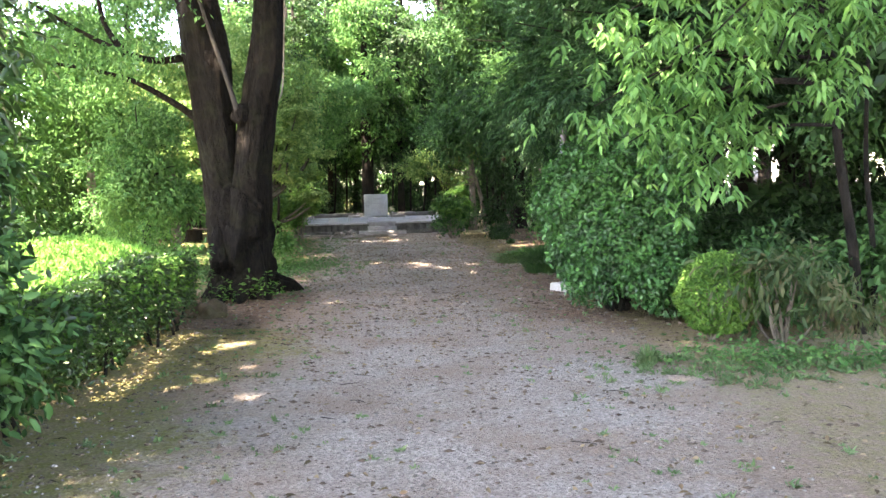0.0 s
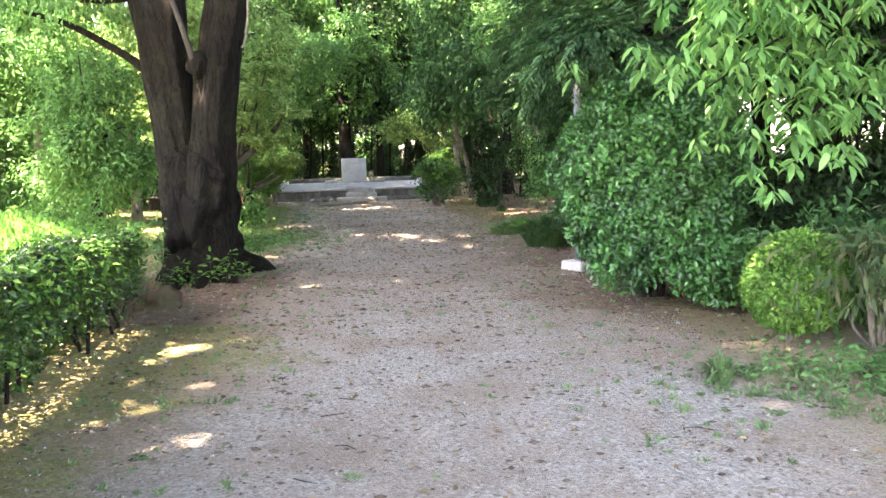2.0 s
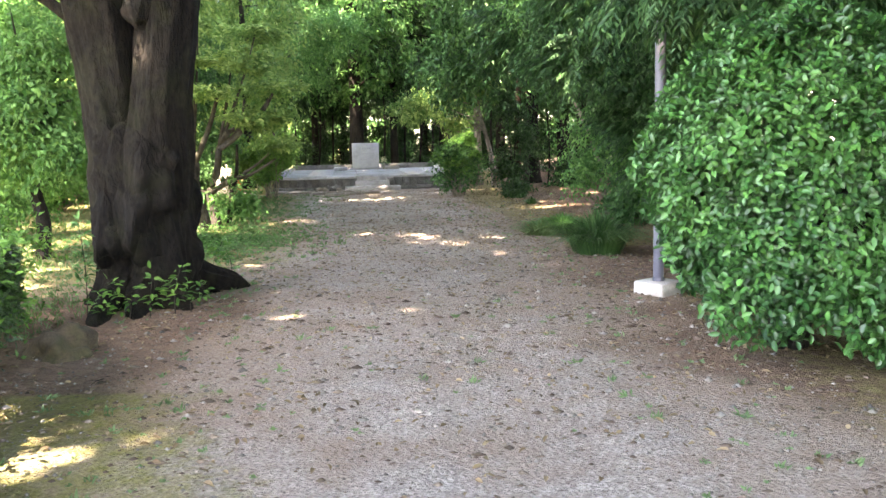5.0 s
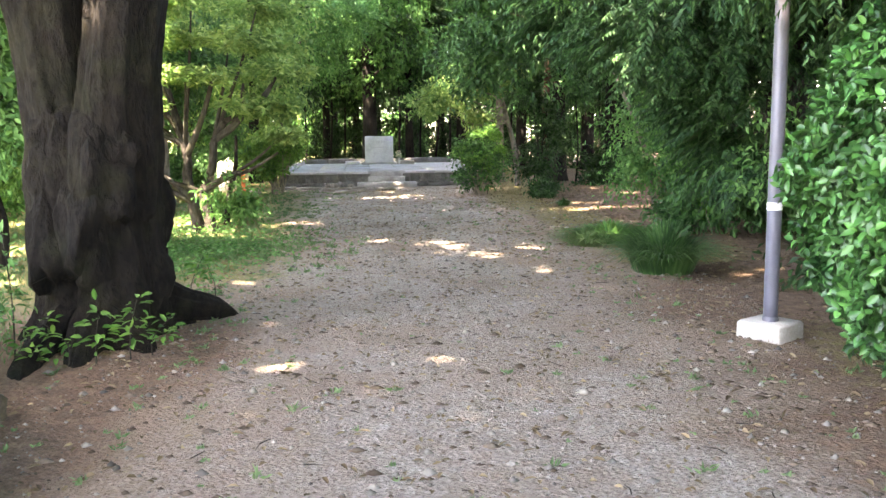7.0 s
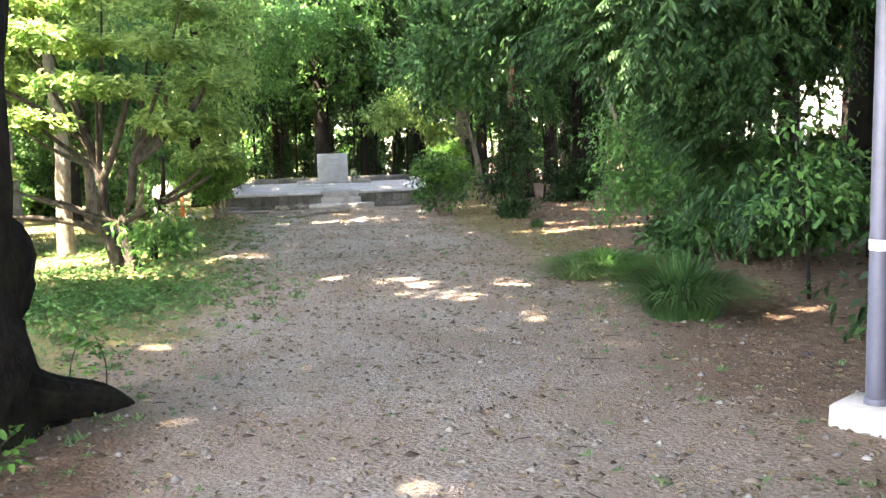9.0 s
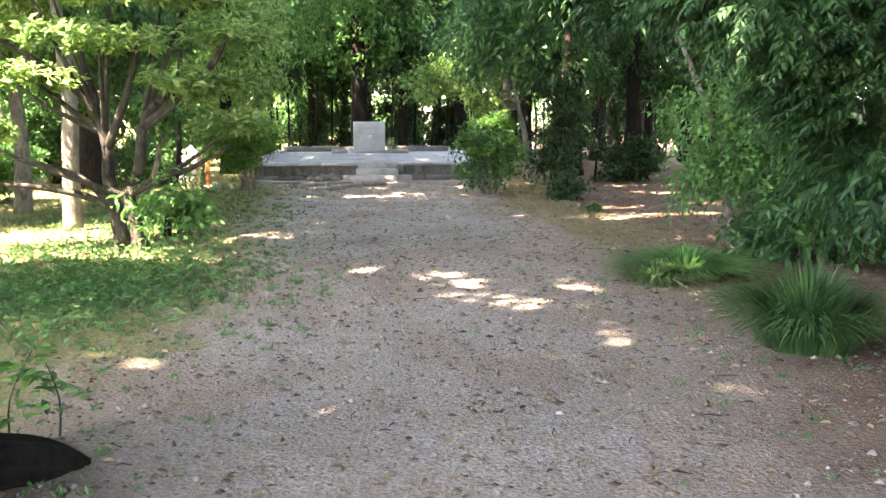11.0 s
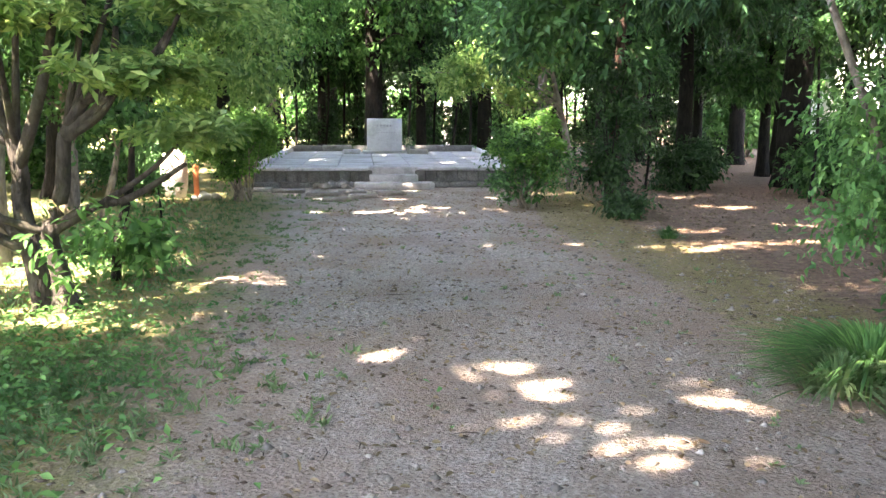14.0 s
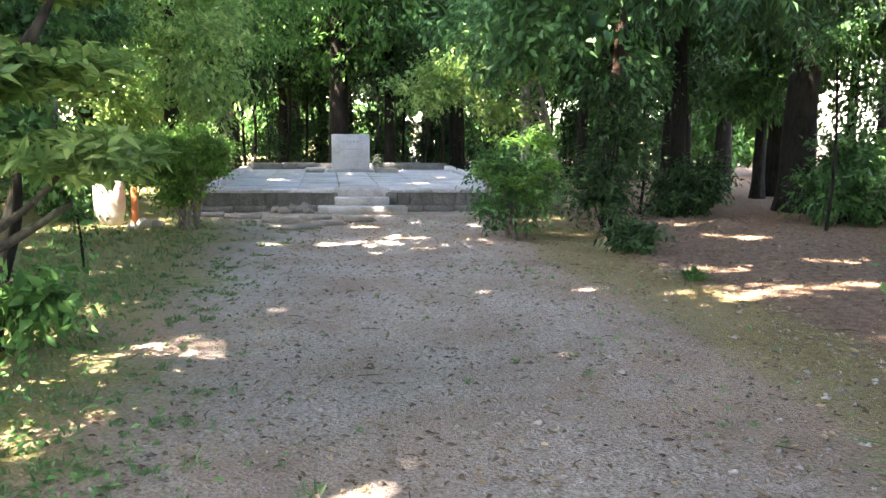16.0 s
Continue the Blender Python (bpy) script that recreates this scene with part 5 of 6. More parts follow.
def grass_clump(name, label, x, y, r, h, n, seed, leaf):
    rng = np.random.default_rng(seed)
    t = thing(name, label, "grass", (x, y, 0))
    a = rng.uniform(0, 6.28, n)
    rr = rng.uniform(0, 1, n) ** .7
    base = np.stack([x + np.cos(a) * rr * r * .45, y + np.sin(a) * rr * r * .45, np.full(n, -.01)], -1)
    out = np.stack([np.cos(a), np.sin(a), np.zeros(n)], -1)
    lean = (rr * rng.uniform(.5, 1.15, n) * r * .95)[:, None]
    hh = (h * rng.uniform(.75, 1.15, n))[:, None]
    s = np.array([0, .35, .65, .85, 1.0])[None, :, None]
    L = base[:, None] + out[:, None] * lean[:, None] * s**1.6 + np.array([0, 0, 1.0]) * hh[:, None] * (s * 1.55 - .85 * rr[:, None, None] * s**2.6 - .25 * s**2)
    S = np.cross(out, [0, 0, 1.0])[:, None] * (0.0085 * np.array([.8, 1, .85, .55, .06]))[None, :, None]
    v = np.stack([L - S, L + S], 2).reshape(n, 10, 3)
    v = v[np.argsort(a)]
    q = np.array([[0, 1, 3], [0, 3, 2], [2, 3, 5], [2, 5, 4], [4, 5, 7], [4, 7, 6], [6, 7, 9], [6, 9, 8]])
    for some in np.array_split(v, 6):
        f = (np.arange(len(some))[:, None, None] * 10 + q[None]).reshape(-1, 3)
        part("tuft", (some.reshape(-1, 3), f), leaf, t)


grass_clump("grass_clump", "large arching tuft of dark green ornamental grass", 1.6, 14.85, .64, .42, 1000, 191, LEAF_GRASS)
grass_clump("grass_clump", "low spreading clump of green sedge at the path edge", 1.5, 17.35, .7, .22, 800, 192, LEAF_FRESH)
grass_clump("grass_clump", "low spreading clump of green sedge at the path edge", 1.15, 17.0, .5, .17, 380, 193, LEAF_WEED)
grass_clump("grass_clump", "small green grass tuft in bare soil", 1.75, 7.25, .16, .13, 130, 194, LEAF_WEED)
grass_clump("grass_clump", "small dark grass tuft in leaf litter", 1.5, 22.75, .22, .14, 220, 195, LEAF_GRASS)
shrub("fern", "low green fern-like shrub in leaf litter", (1.3, 24.75, 0), [(1.3, 24.75, .18, .32, .3, .16)], LEAF_DARK, 90, 10, .11, .035, 196, .5, .16, .2, stems=4)


# ---- woods beyond: right side, behind the monument, left background ----
# LEAF_DARK for shaded crowns, LEAF_FRESH for sunlit ones: the light is in the colour
def wood_tree(x, y, r, h, leaf, seed, low=0.35, wide=2.2, bark=None, n=620, L=.2, W=.09, label="tall dark tree in the wood", lean=0.0, group="trees of the wood", inner=0.22):
    rng = np.random.default_rng(seed)
    pts = [(x, y, -.1), (x + lean * .2, y, h * .2), (x + lean * .5 + rng.normal(0, .05), y, h * .5), (x + lean, y, h)]
    blobs = []
    for k in range(5):
        z = h * (low + (1 - low) * (k + .4) / 5)
        a = rng.uniform(0, 6.28)
        w = wide * (1.0 - .45 * abs((k - 1.2) / 4))
        blobs.append((x + lean * z / h + .45 * w * math.cos(a), y + .45 * w * math.sin(a), z, w * .8, w * .8, h * (1 - low) * .15))
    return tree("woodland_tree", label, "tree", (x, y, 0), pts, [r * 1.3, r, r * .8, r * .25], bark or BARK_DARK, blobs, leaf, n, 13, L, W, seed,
                droop=.6, spread=.4, limb=r * .22, per_limb=2, lobes=(.15, r * .35), group=group, shell=.25, sides=12, inner=inner)


# by the path's far right
wood_tree(1.55, 27.4, .085, 8.5, LEAF_MID, 201, .30, 2.1, BARK_RED, 900, .17, .075, "slim tree with reddish bark and a hanging green crown")
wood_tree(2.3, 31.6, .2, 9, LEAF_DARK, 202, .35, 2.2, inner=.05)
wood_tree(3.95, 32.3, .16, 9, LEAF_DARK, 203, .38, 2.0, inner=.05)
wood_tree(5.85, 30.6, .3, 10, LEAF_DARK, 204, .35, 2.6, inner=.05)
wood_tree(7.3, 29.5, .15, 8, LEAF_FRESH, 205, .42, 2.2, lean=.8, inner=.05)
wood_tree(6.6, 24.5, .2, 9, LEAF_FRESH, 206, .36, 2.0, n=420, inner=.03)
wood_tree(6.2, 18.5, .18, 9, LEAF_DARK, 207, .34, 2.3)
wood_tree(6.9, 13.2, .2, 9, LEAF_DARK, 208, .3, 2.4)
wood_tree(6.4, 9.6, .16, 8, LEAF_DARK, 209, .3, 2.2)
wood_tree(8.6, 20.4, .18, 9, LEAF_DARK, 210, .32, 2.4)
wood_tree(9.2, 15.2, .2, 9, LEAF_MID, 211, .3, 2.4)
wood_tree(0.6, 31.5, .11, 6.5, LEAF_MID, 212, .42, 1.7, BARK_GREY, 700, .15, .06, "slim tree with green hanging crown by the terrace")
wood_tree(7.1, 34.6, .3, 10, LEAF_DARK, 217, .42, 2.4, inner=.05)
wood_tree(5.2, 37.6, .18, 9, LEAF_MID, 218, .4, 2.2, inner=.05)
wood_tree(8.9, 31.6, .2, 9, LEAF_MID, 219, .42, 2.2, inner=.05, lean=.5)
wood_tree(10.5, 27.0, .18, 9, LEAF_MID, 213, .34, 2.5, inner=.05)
tree("stump_tree", "short pale stump with dark shoots in leaf litter", "stump", (1.88, 28.3, 0), [(1.88, 28.3, -.05), (1.86, 28.3, .4), (1.84, 28.3, .8)], [.09, .08, .07], BARK_STEM,
     [(1.9, 28.3, 1.1, .5, .5, .35)], LEAF_DARK, 60, 10, .1, .045, 214, limb=.015)
# leaf colour darkened so that this shrub looks shaded
shrub("woodland_shrub", "loose green shrub before the slim red-barked tree", (1.35, 26.9, 0), [(1.3, 26.9, .7, .45, .4, .5), (1.55, 26.9, 1.5, .5, .4, .45), (1.3, 27.0, 2.2, .45, .4, .35)], LEAF_DARK, 220, 11, .1, .042, 216, .5, .2, .3, stems=7, bark=BARK_DARK)
# a low bough of yellowish leaves before the dark wood
tree("spreading_tree", "small tree with pale spreading boughs and yellow-green leaves", "tree", (1.0, 29.2, 0), [(1.0, 29.2, -.05), (.9, 29.2, 1.0), (.7, 29.1, 1.8), (.5, 29.0, 2.6)], [.08, .07, .055, .03], BARK_PALE,
     [(-1.3, 28.6, 2.15, .65, .6, .25), (-.6, 28.7, 2.5, .8, .6, .3), (.2, 28.8, 2.9, .8, .7, .4), (-.2, 28.6, 1.85, .5, .5, .2)], LEAF_WARM, 420, 12, .1, .042, 215, .2, .25, limb=.03)
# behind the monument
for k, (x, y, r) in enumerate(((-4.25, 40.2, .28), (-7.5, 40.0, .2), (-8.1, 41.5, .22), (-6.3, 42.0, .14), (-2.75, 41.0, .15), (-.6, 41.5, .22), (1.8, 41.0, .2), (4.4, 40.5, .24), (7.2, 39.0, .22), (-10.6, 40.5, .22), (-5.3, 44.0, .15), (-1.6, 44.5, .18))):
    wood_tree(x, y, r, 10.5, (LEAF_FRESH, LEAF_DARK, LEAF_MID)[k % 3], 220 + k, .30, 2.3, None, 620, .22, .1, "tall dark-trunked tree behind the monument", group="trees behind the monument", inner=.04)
tree("maple_tree", "tree with a drooping fresh green crown behind the terrace", "tree", (-7.6, 36.6, 0), [(-7.6, 36.6, -.1), (-7.5, 36.6, 2), (-7.0, 36.6, 4), (-6.4, 36.5, 6)], [.17, .14, .11, .04], BARK_DARK,
     [(-5.9, 36.2, 4.6, 1.5, 1.2, .8), (-4.8, 36.3, 5.4, 1.4, 1.2, .8), (-6.6, 36.4, 5.9, 1.8, 1.5, .9), (-5.6, 36.0, 3.7, .9, .8, .4)], LEAF_FRESH, 1500, 13, .13, .055, 240, .7, .35, limb=.05, inner=.1)
# shrubs behind the monument, their shade put into the leaf colour
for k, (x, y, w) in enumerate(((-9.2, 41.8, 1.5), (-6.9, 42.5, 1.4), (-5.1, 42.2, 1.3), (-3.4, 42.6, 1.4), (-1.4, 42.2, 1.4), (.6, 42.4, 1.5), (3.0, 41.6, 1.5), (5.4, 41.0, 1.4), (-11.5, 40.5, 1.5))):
    shrub("woodland_shrub", "evergreen shrub at the edge of the wood, coloured dark for shade", (x, y, 0), [(x, y, .7, w, .8, .7), (x + .4, y + .3, 1.8, w * .85, .7, .6), (x - .3, y + .2, 3.0, w * .8, .7, .6)],
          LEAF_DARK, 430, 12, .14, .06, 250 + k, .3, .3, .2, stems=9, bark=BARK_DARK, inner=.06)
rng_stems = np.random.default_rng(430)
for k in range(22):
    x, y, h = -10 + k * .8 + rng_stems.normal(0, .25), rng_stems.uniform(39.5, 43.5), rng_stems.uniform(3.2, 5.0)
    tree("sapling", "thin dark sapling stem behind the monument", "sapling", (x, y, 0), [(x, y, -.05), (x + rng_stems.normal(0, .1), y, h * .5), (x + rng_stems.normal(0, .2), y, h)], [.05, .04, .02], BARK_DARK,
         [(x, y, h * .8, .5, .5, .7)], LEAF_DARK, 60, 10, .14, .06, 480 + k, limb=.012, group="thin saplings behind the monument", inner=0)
# sunlit green beyond the wood, the sun put into a lighter leaf colour
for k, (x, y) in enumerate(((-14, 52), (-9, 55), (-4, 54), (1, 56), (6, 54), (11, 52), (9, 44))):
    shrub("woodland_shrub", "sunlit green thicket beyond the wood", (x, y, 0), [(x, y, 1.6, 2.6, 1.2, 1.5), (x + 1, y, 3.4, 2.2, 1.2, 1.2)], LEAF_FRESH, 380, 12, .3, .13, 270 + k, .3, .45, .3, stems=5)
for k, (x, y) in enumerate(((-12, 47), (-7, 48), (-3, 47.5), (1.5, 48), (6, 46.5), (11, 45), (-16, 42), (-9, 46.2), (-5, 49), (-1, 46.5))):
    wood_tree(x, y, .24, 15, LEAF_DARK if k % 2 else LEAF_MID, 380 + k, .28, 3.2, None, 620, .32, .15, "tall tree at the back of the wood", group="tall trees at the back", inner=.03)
# left background, sunlit, in lighter leaf colours
for k, (x, y, h) in enumerate(((-9.5, 17.5, 6), (-11.5, 21.5, 7), (-8.8, 32.5, 8), (-12.5, 29, 8), (-13, 14.5, 7), (-10.4, 36, 9), (-14.5, 24.5, 8), (-15, 18.5, 8), (-6.9, 32.4, 7))):
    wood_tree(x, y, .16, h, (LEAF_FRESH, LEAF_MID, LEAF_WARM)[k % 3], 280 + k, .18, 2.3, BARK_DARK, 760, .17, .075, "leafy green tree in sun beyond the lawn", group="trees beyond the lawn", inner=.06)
for k, (x, y) in enumerate(((-8.2, 14.0), (-7.6, 17.8), (-10.5, 12.0), (-9.0, 23.5), (-7.2, 28.0), (-11, 18), (-8.6, 30.4))):
    shrub("lawn_shrub", "loose green shrub at the edge of the lawn", (x, y, 0), [(x, y, .55, .9, .8, .55), (x + .5, y + .4, .8, .7, .7, .5)], (LEAF_MID, LEAF_FRESH)[k % 2], 330, 12, .1, .042, 300 + k, .3, .2, .4, stems=6)
for k, (x, y, h) in enumerate(((-9.8, 28.6, 1.4), (-11.0, 31.6, 2.0), (-12.6, 34.5, 2.4), (-14.5, 31.5, 2.4), (-16.5, 36.5, 3.0), (-11.5, 25.0, 1.5), (-13.5, 27.6, 2.0))):
    shrub("thicket", "tall leafy green thicket beyond the lawn", (x, y, 0), [(x, y, h * .5, 1.2, .9, h * .5), (x + .5, y + .3, h * 1.15, 1.1, .9, h * .45), (x - .7, y, h * .9, 1.0, .8, h * .4)], (LEAF_MID, LEAF_FRESH)[k % 2],
          520, 12, .15, .065, 450 + k, .3, .26, .3, stems=7, bark=BARK_DARK)
for k, (x, y) in enumerate(((11.0, 19.6), (12.6, 23.0), (10.0, 16.4), (14.2, 26.0), (5.4, 12.9), (6.6, 12.6))):
    shrub("thicket", "tall evergreen thicket deep in the wood, coloured dark for shade", (x, y, 0), [(x, y, .9, 1.2, 1.0, .9), (x + .3, y, 2.2, 1.1, 1.0, .8), (x - .2, y, 3.4, 1.0, .9, .7)], LEAF_DARK, 420, 12, .16, .07, 510 + k, .3, .3, .2, stems=6, bark=BARK_DARK)
# lighter growth before the far house
for k, (x, y, h) in enumerate(((7.7, 32.4, 7), (9.6, 34.8, 7), (11.8, 37.0, 7))):
    wood_tree(x, y, .11, h, (LEAF_MID, LEAF_DARK)[k % 2], 460 + k, .25, 1.4, None, 130, .19, .085, "slim leafy tree before the far house", inner=0)
for k, (x, y) in enumerate(((5.7, 28.4), (7.2, 30.2), (6.6, 26.4))):
    shrub("woodland_shrub", "leafy green undergrowth beneath the trees", (x, y, 0), [(x, y, .6, .8, .6, .55), (x + .3, y + .3, 1.2, .6, .5, .4)], LEAF_MID, 260, 11, .13, .055, 470 + k, .4, .24, .35, stems=6, bark=BARK_DARK)
# undergrowth on the right, shade put into its dark leaf colour
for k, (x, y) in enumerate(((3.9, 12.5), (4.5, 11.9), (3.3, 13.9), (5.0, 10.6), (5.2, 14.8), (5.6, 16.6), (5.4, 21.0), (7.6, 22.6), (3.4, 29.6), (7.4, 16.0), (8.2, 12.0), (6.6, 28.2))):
    shrub("woodland_shrub", "leafy undergrowth beneath the trees, coloured dark for shade", (x, y, 0), [(x, y, .45, .8, .7, .45), (x + .4, y + .4, .6, .6, .6, .45)], LEAF_DARK, 260, 11, .12, .05, 320 + k, .4, .22, .35, stems=5, bark=BARK_DARK)
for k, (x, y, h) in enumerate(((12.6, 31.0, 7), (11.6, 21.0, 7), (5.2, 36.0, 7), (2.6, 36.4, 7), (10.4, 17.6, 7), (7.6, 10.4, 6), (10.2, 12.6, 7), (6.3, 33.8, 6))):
    wood_tree(x, y, .13, h, (LEAF_DARK, LEAF_MID)[k % 2], 360 + k, .36 if k in (2, 3, 7) else .06, 1.5, None, 520, .19, .085, "dense evergreen in the wood, coloured as in shade", inner=.06)
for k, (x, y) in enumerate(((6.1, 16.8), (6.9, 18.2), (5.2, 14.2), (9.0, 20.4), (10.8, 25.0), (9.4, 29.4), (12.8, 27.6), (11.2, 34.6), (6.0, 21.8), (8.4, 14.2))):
    shrub("woodland_shrub", "leafy undergrowth beneath the trees, coloured dark for shade", (x, y, 0), [(x, y, .5, 1.1, .8, .5), (x + .5, y + .5, .8, .9, .8, .5)], LEAF_DARK, 330, 11, .16, .07, 420 + k, .4, .26, .35, stems=5, bark=BARK_DARK)
# thin stems under the trees
for k, (x, y, h) in enumerate(((4.6, 10.2, 2.0), (5.6, 12.4, 2.6), (4.9, 19.6, 2.4), (2.6, 29.8, 2.6), (6.3, 15.2, 2.8), (5.0, 27.4, 3.0))):
    tree("sapling", "thin bare sapling stem in the shade", "sapling", (x, y, 0), [(x, y, -.05), (x + .06, y, h * .4), (x - .04, y, h)], [.03, .024, .012], BARK_DARK,
         [(x, y, h, .5, .5, .35)], LEAF_MID, 60, 9, .1, .045, 340 + k, limb=.01, group="thin saplings in the shade")


def make_house():
    t = thing("house", "white plastered house beyond the wood with brown roof", "house", (15.4, 44, 0))
    part("wall", box(15.4, 44, 2.4, 7, 6, 4.9, 0, .02), PLASTER, t)
    part("roof", box(15.4, 44, 5.05, 7.6, 6.8, .4, 0, .05), ROOF, t)
    for k in range(2):
        w = part("window", box(13.8 + k * 2.9, 40.98, 1.75, 1.3, .08, 1.1, 0, .01), PLASTER, t)
        part("pane", box(13.8 + k * 2.9, 40.925, 1.75, 1.15, .04, .95, 0, .005), GLASS, w)
    f = thing("fence", "low brown wooden board fence beyond the wood", "fence", (13, 37.5, 0))
    for k in range(36):
        part("board", box(9.2 + k * .26, 37.5, .3, .24, .03, .66, 0, .006), FENCE, f)


make_house()


# ---- small things on the ground ----
def scatter(n, rng, x0, x1, y0, y1):
    return rng.uniform(x0, x1, n), rng.uniform(y0, y1, n)


def on_ground(x, y, lift):
    return np.stack([x, y, bumps(x, y) + lift], -1)


def make_litter():
    rng = np.random.default_rng(401)
    x, y = scatter(20000, rng, -3.2, 6.0, 2.5, 29)
    right = np.interp(y, PATH_Y, PATH_RIGHT)
    keep = rng.uniform(0, 1, len(x)) < np.where(x > right + .2, np.where(y > 10, 1.0, .3), .28 + .4 * (y > 8.5))
    x, y = x[keep], y[keep]
    n = len(x)
    D = np.stack([rng.normal(size=n), rng.normal(size=n), rng.normal(0, .15, n)], -1)
    N = rng.normal(0, .35, (n, 3)) + (0, 0, 1)
    ob = new("fallen_leaves", mesh_of("fallen_leaves", *blades(on_ground(x, y, .012), D, N, .05 * rng.uniform(.45, 1.3, n), .024, fold=.3, fine=True), LITTER))
    tagged(ob, "dry brown and pale fallen leaves on soil", "fallen leaves", kind="stuff")
    x, y = scatter(11000, rng, -2.8, 2.0, 2.0, 24)
    n = len(x)
    r = .006 + .009 * rng.uniform(0, 1, n) ** 3 + (rng.uniform(0, 1, n) < .06) * .012 * (.6 + (y > 8.5))
    o = np.array([[1, 0, 0], [-1, 0, 0], [0, 1, 0], [0, -1, 0], [0, 0, .7], [0, 0, -.7]], dtype=float)
    V = on_ground(x, y, .003)[:, None] + o[None] * r[:, None, None] * rng.uniform(.6, 1.3, (n, 6, 1))
    f = np.array([[0, 2, 4], [2, 1, 4], [1, 3, 4], [3, 0, 4], [2, 0, 5], [1, 2, 5], [3, 1, 5], [0, 3, 5]])
    F = (np.arange(n)[:, None, None] * 6 + f[None]).reshape(-1, 3)
    tagged(new("gravel_stones", mesh_of("gravel_stones", V.reshape(-1, 3), F, PEBBLE)), "loose grey gravel stones on the path", "gravel", kind="stuff")
    x, y = scatter(5200, rng, -2.7, 2.6, 3.5, 20)
    n = len(x)
    r = .008 + .018 * rng.uniform(0, 1, n) ** 3.5 + .014 * (rng.uniform(0, 1, n) < .22) * np.exp(-((y - 11) / 2.2) ** 2)
    V = on_ground(x, y, .002)[:, None] + o[None] * (1.3, 1, .75) * r[:, None, None] * rng.uniform(.6, 1.3, (n, 6, 1))
    F = (np.arange(n)[:, None, None] * 6 + f[None]).reshape(-1, 3)
    tagged(new("soil_clods", mesh_of("soil_clods", V.reshape(-1, 3), F, CLOD)), "crumbs of dark brown soil on the path", "soil", kind="stuff")
    twigs = []
    for k in range(150):
        xx, yy = rng.uniform(-2.4, 3.2), rng.uniform(3, 24)
        a, l = rng.uniform(0, 6.28), rng.uniform(.05, .16)
        z = float(bumps(np.array(xx), np.array(yy))) + .008
        twigs.append(wood([(xx, yy, z), (xx + l * .5 * math.cos(a), yy + l * .5 * math.sin(a), z + .004), (xx + l * math.cos(a + .2), yy + l * math.sin(a + .2), z)], [.003, .003, .0015], sides=4, steps=1))
    v, f = joined(*twigs)
    tagged(new("twigs", mesh_of("twigs", v, f, BARK_DARK)), "short dark twigs scattered over the path", "twigs", kind="stuff")


make_litter()


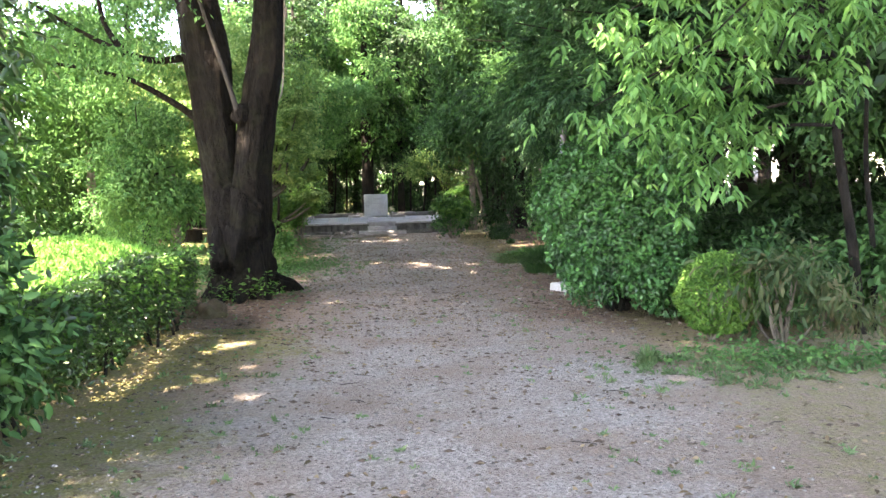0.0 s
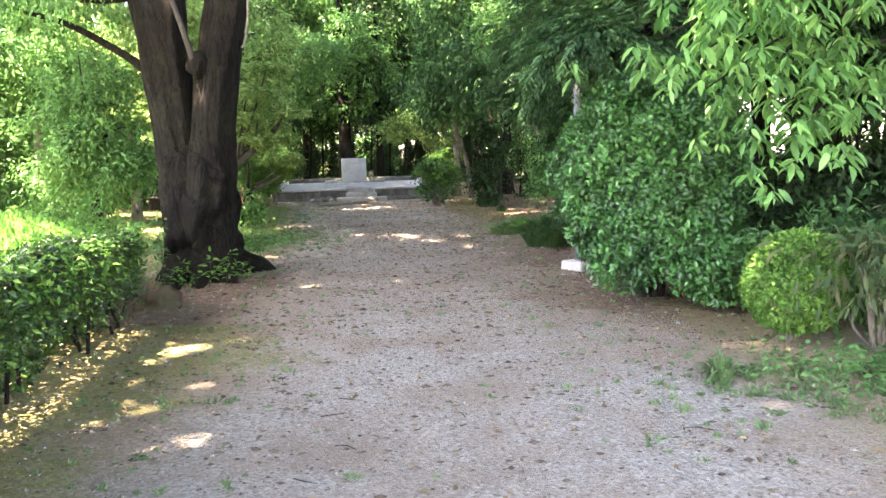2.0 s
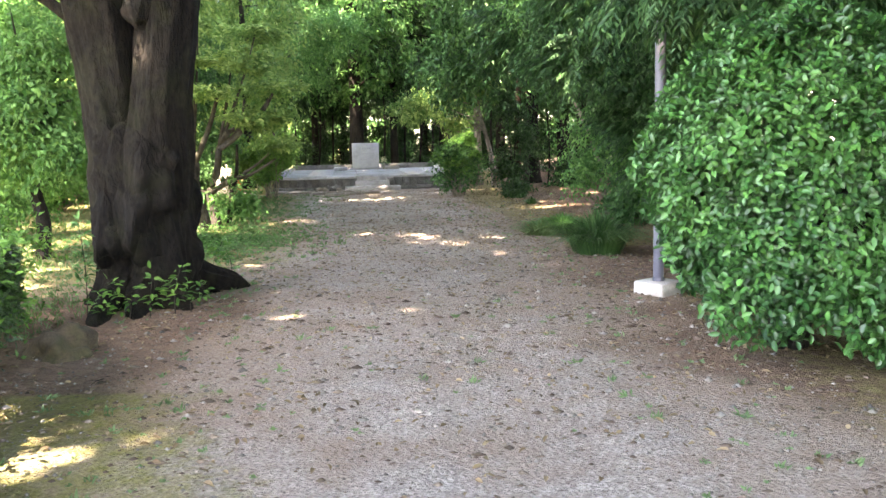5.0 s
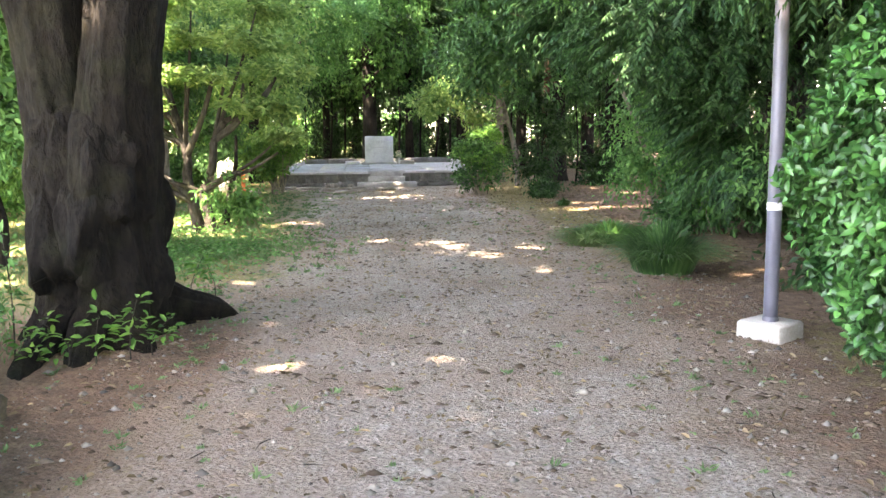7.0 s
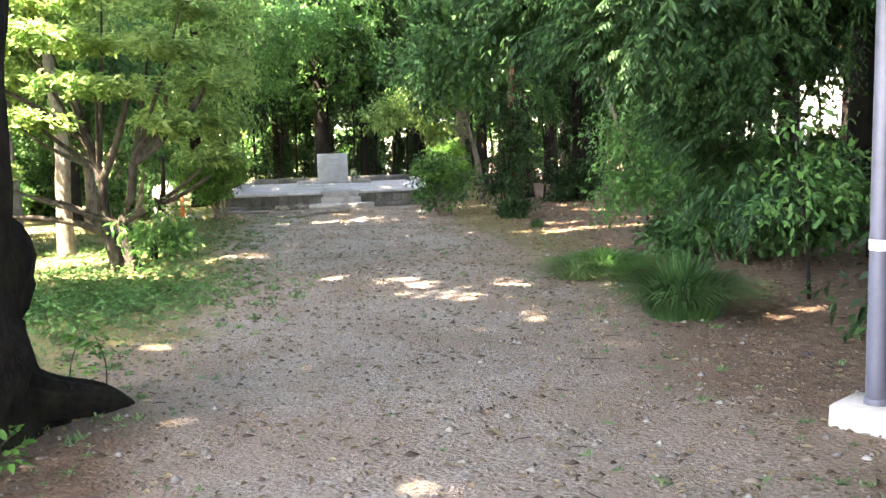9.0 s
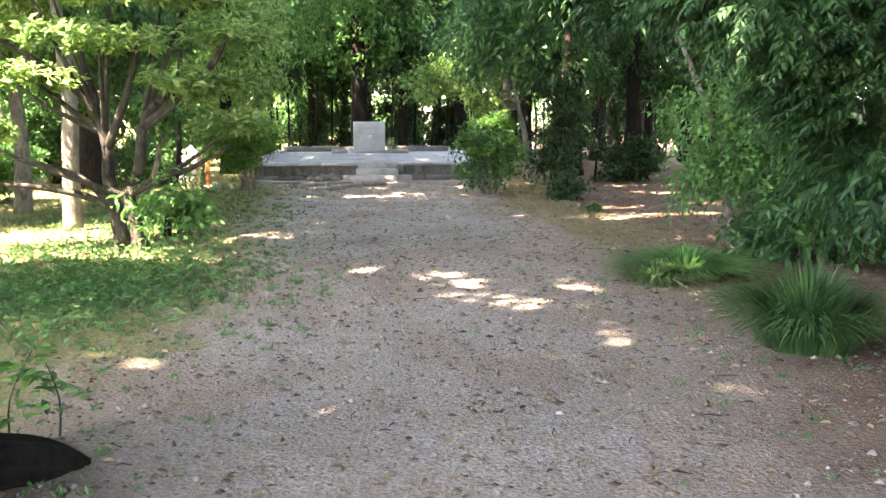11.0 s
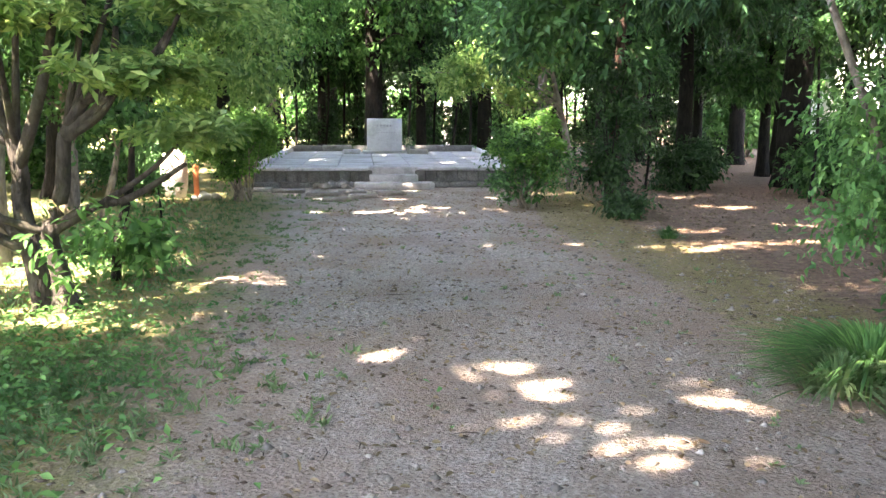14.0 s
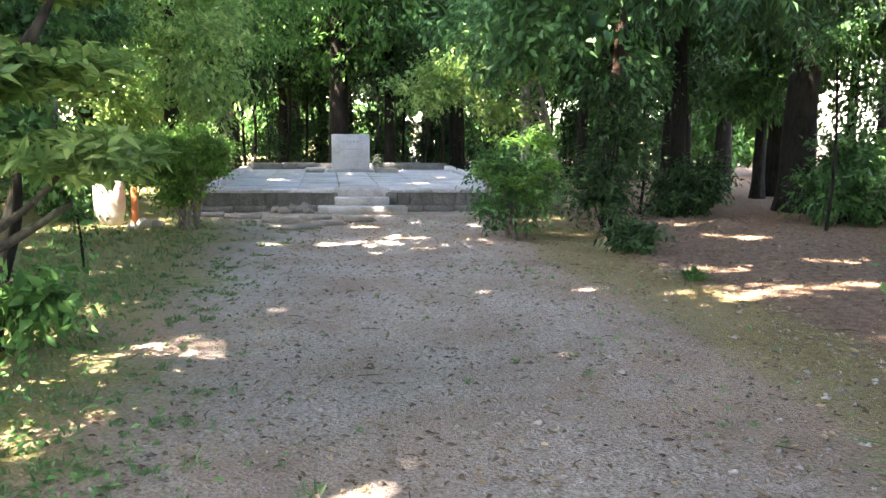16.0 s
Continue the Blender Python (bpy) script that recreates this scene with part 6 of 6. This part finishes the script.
def make_weeds():
    rng = np.random.default_rng(411)
    spots = []
    for _ in range(1250):
        y = rng.uniform(2.2, 24)
        left, right = np.interp(y, PATH_Y, PATH_LEFT), np.interp(y, PATH_Y, PATH_RIGHT)
        u = rng.uniform(0, 1)
        if u < .42:
            x = left + rng.normal(.1, .45)
        elif u < .8:
            x = right + rng.normal(-.1, .55)
        else:
            x = rng.uniform(left, right)
            if rng.uniform() < .45:
                continue
        if y > 10 and x > right - .1 and rng.uniform() < .6:
            continue
        spots.append((x, y, .25 + .6 * rng.uniform(0, 1) ** 2.2))
    for _ in range(1500):
        spots.append((rng.uniform(-7.5, -2.9), rng.uniform(10.5, 28), rng.uniform(.4, 1.0)))
    for _ in range(230):
        spots.append((rng.normal(2.7, .6), rng.normal(7.0, .3), rng.uniform(.5, 1.2)))
    for _ in range(700):
        spots.append((rng.normal(-3.6, .7), rng.normal(16.6, .7), rng.uniform(.6, 1.3)))
    s = np.array(spots)
    m = 11
    P = np.repeat(on_ground(s[:, 0], s[:, 1], -.003), m, 0)
    sz = np.repeat(s[:, 2], m)
    n = len(P)
    P[:, :2] += rng.normal(0, .022, (n, 2)) * sz[:, None]
    D = np.stack([rng.normal(0, .6, n), rng.normal(0, .6, n), rng.uniform(.3, 1.1, n)], -1)
    ob = new("weeds", mesh_of("weeds", *blades(P, D, rng.normal(0, .5, (n, 3)) + (0, 0, .6), .062 * sz * rng.uniform(.6, 1.3, n), .011 + .006 * sz, droop=.3), LEAF_WEED))
    tagged(ob, "sparse low weeds and grass along the path edges", "weeds", kind="stuff")
    # turf of the lawn
    n = 15000
    x, y = -3.1 - 5.5 * rng.uniform(0, 1, n) ** 1.2, rng.uniform(10.8, 27, n)
    edge = np.interp(y, PATH_Y, PATH_LEFT)
    thick = np.sin(x * 2.3 + np.sin(y * 1.9)) * np.sin(y * 1.7 + x) + rng.uniform(-.7, .9, n)
    ok = (x < edge - .25 + rng.normal(0, .15, n)) & (thick > -.25)
    x, y = x[ok], y[ok]
    n = len(x)
    D = np.stack([rng.normal(0, .45, n), rng.normal(0, .45, n), np.ones(n)], -1)
    ob = new("lawn_grass", mesh_of("lawn_grass", *blades(on_ground(x, y, -.004), D, rng.normal(0, 1, (n, 3)) * (1, 1, .2), .07 * rng.uniform(.5, 1.4, n), .011, droop=.3), LEAF_WEED))
    tagged(ob, "patchy green lawn grass under the small trees", "grass", kind="stuff")
    # low ground cover with broad leaves
    k = 700
    x = np.concatenate([rng.normal(2.9, .55, k), rng.normal(-3.7, .8, k), rng.normal(-4.4, .8, k), rng.normal(-3.5, .5, 2 * k), rng.normal(-4.6, .5, k)])
    y = np.concatenate([rng.normal(7.1, .22, k), rng.normal(16.9, .8, k), rng.normal(17.8, .6, k), rng.normal(16.2, .9, 2 * k), rng.normal(20.6, .7, k)])
    z = np.concatenate([rng.uniform(.02, .16, k), rng.uniform(.02, .12, k), rng.uniform(.02, .14, k), rng.uniform(.02, .1, 2 * k), rng.uniform(.02, .12, k)])
    n = len(x)
    ob = new("ground_cover", mesh_of("ground_cover", *blades(on_ground(x, y, z), rng.normal(0, 1, (n, 3)) * (1, 1, .3), rng.normal(0, .35, (n, 3)) + (0, 0, 1), .06 * rng.uniform(.6, 1.3, n), .034), LEAF_FRESH))
    tagged(ob, "low leafy green ground cover under shrubs", "ground cover", kind="stuff")


make_weeds()
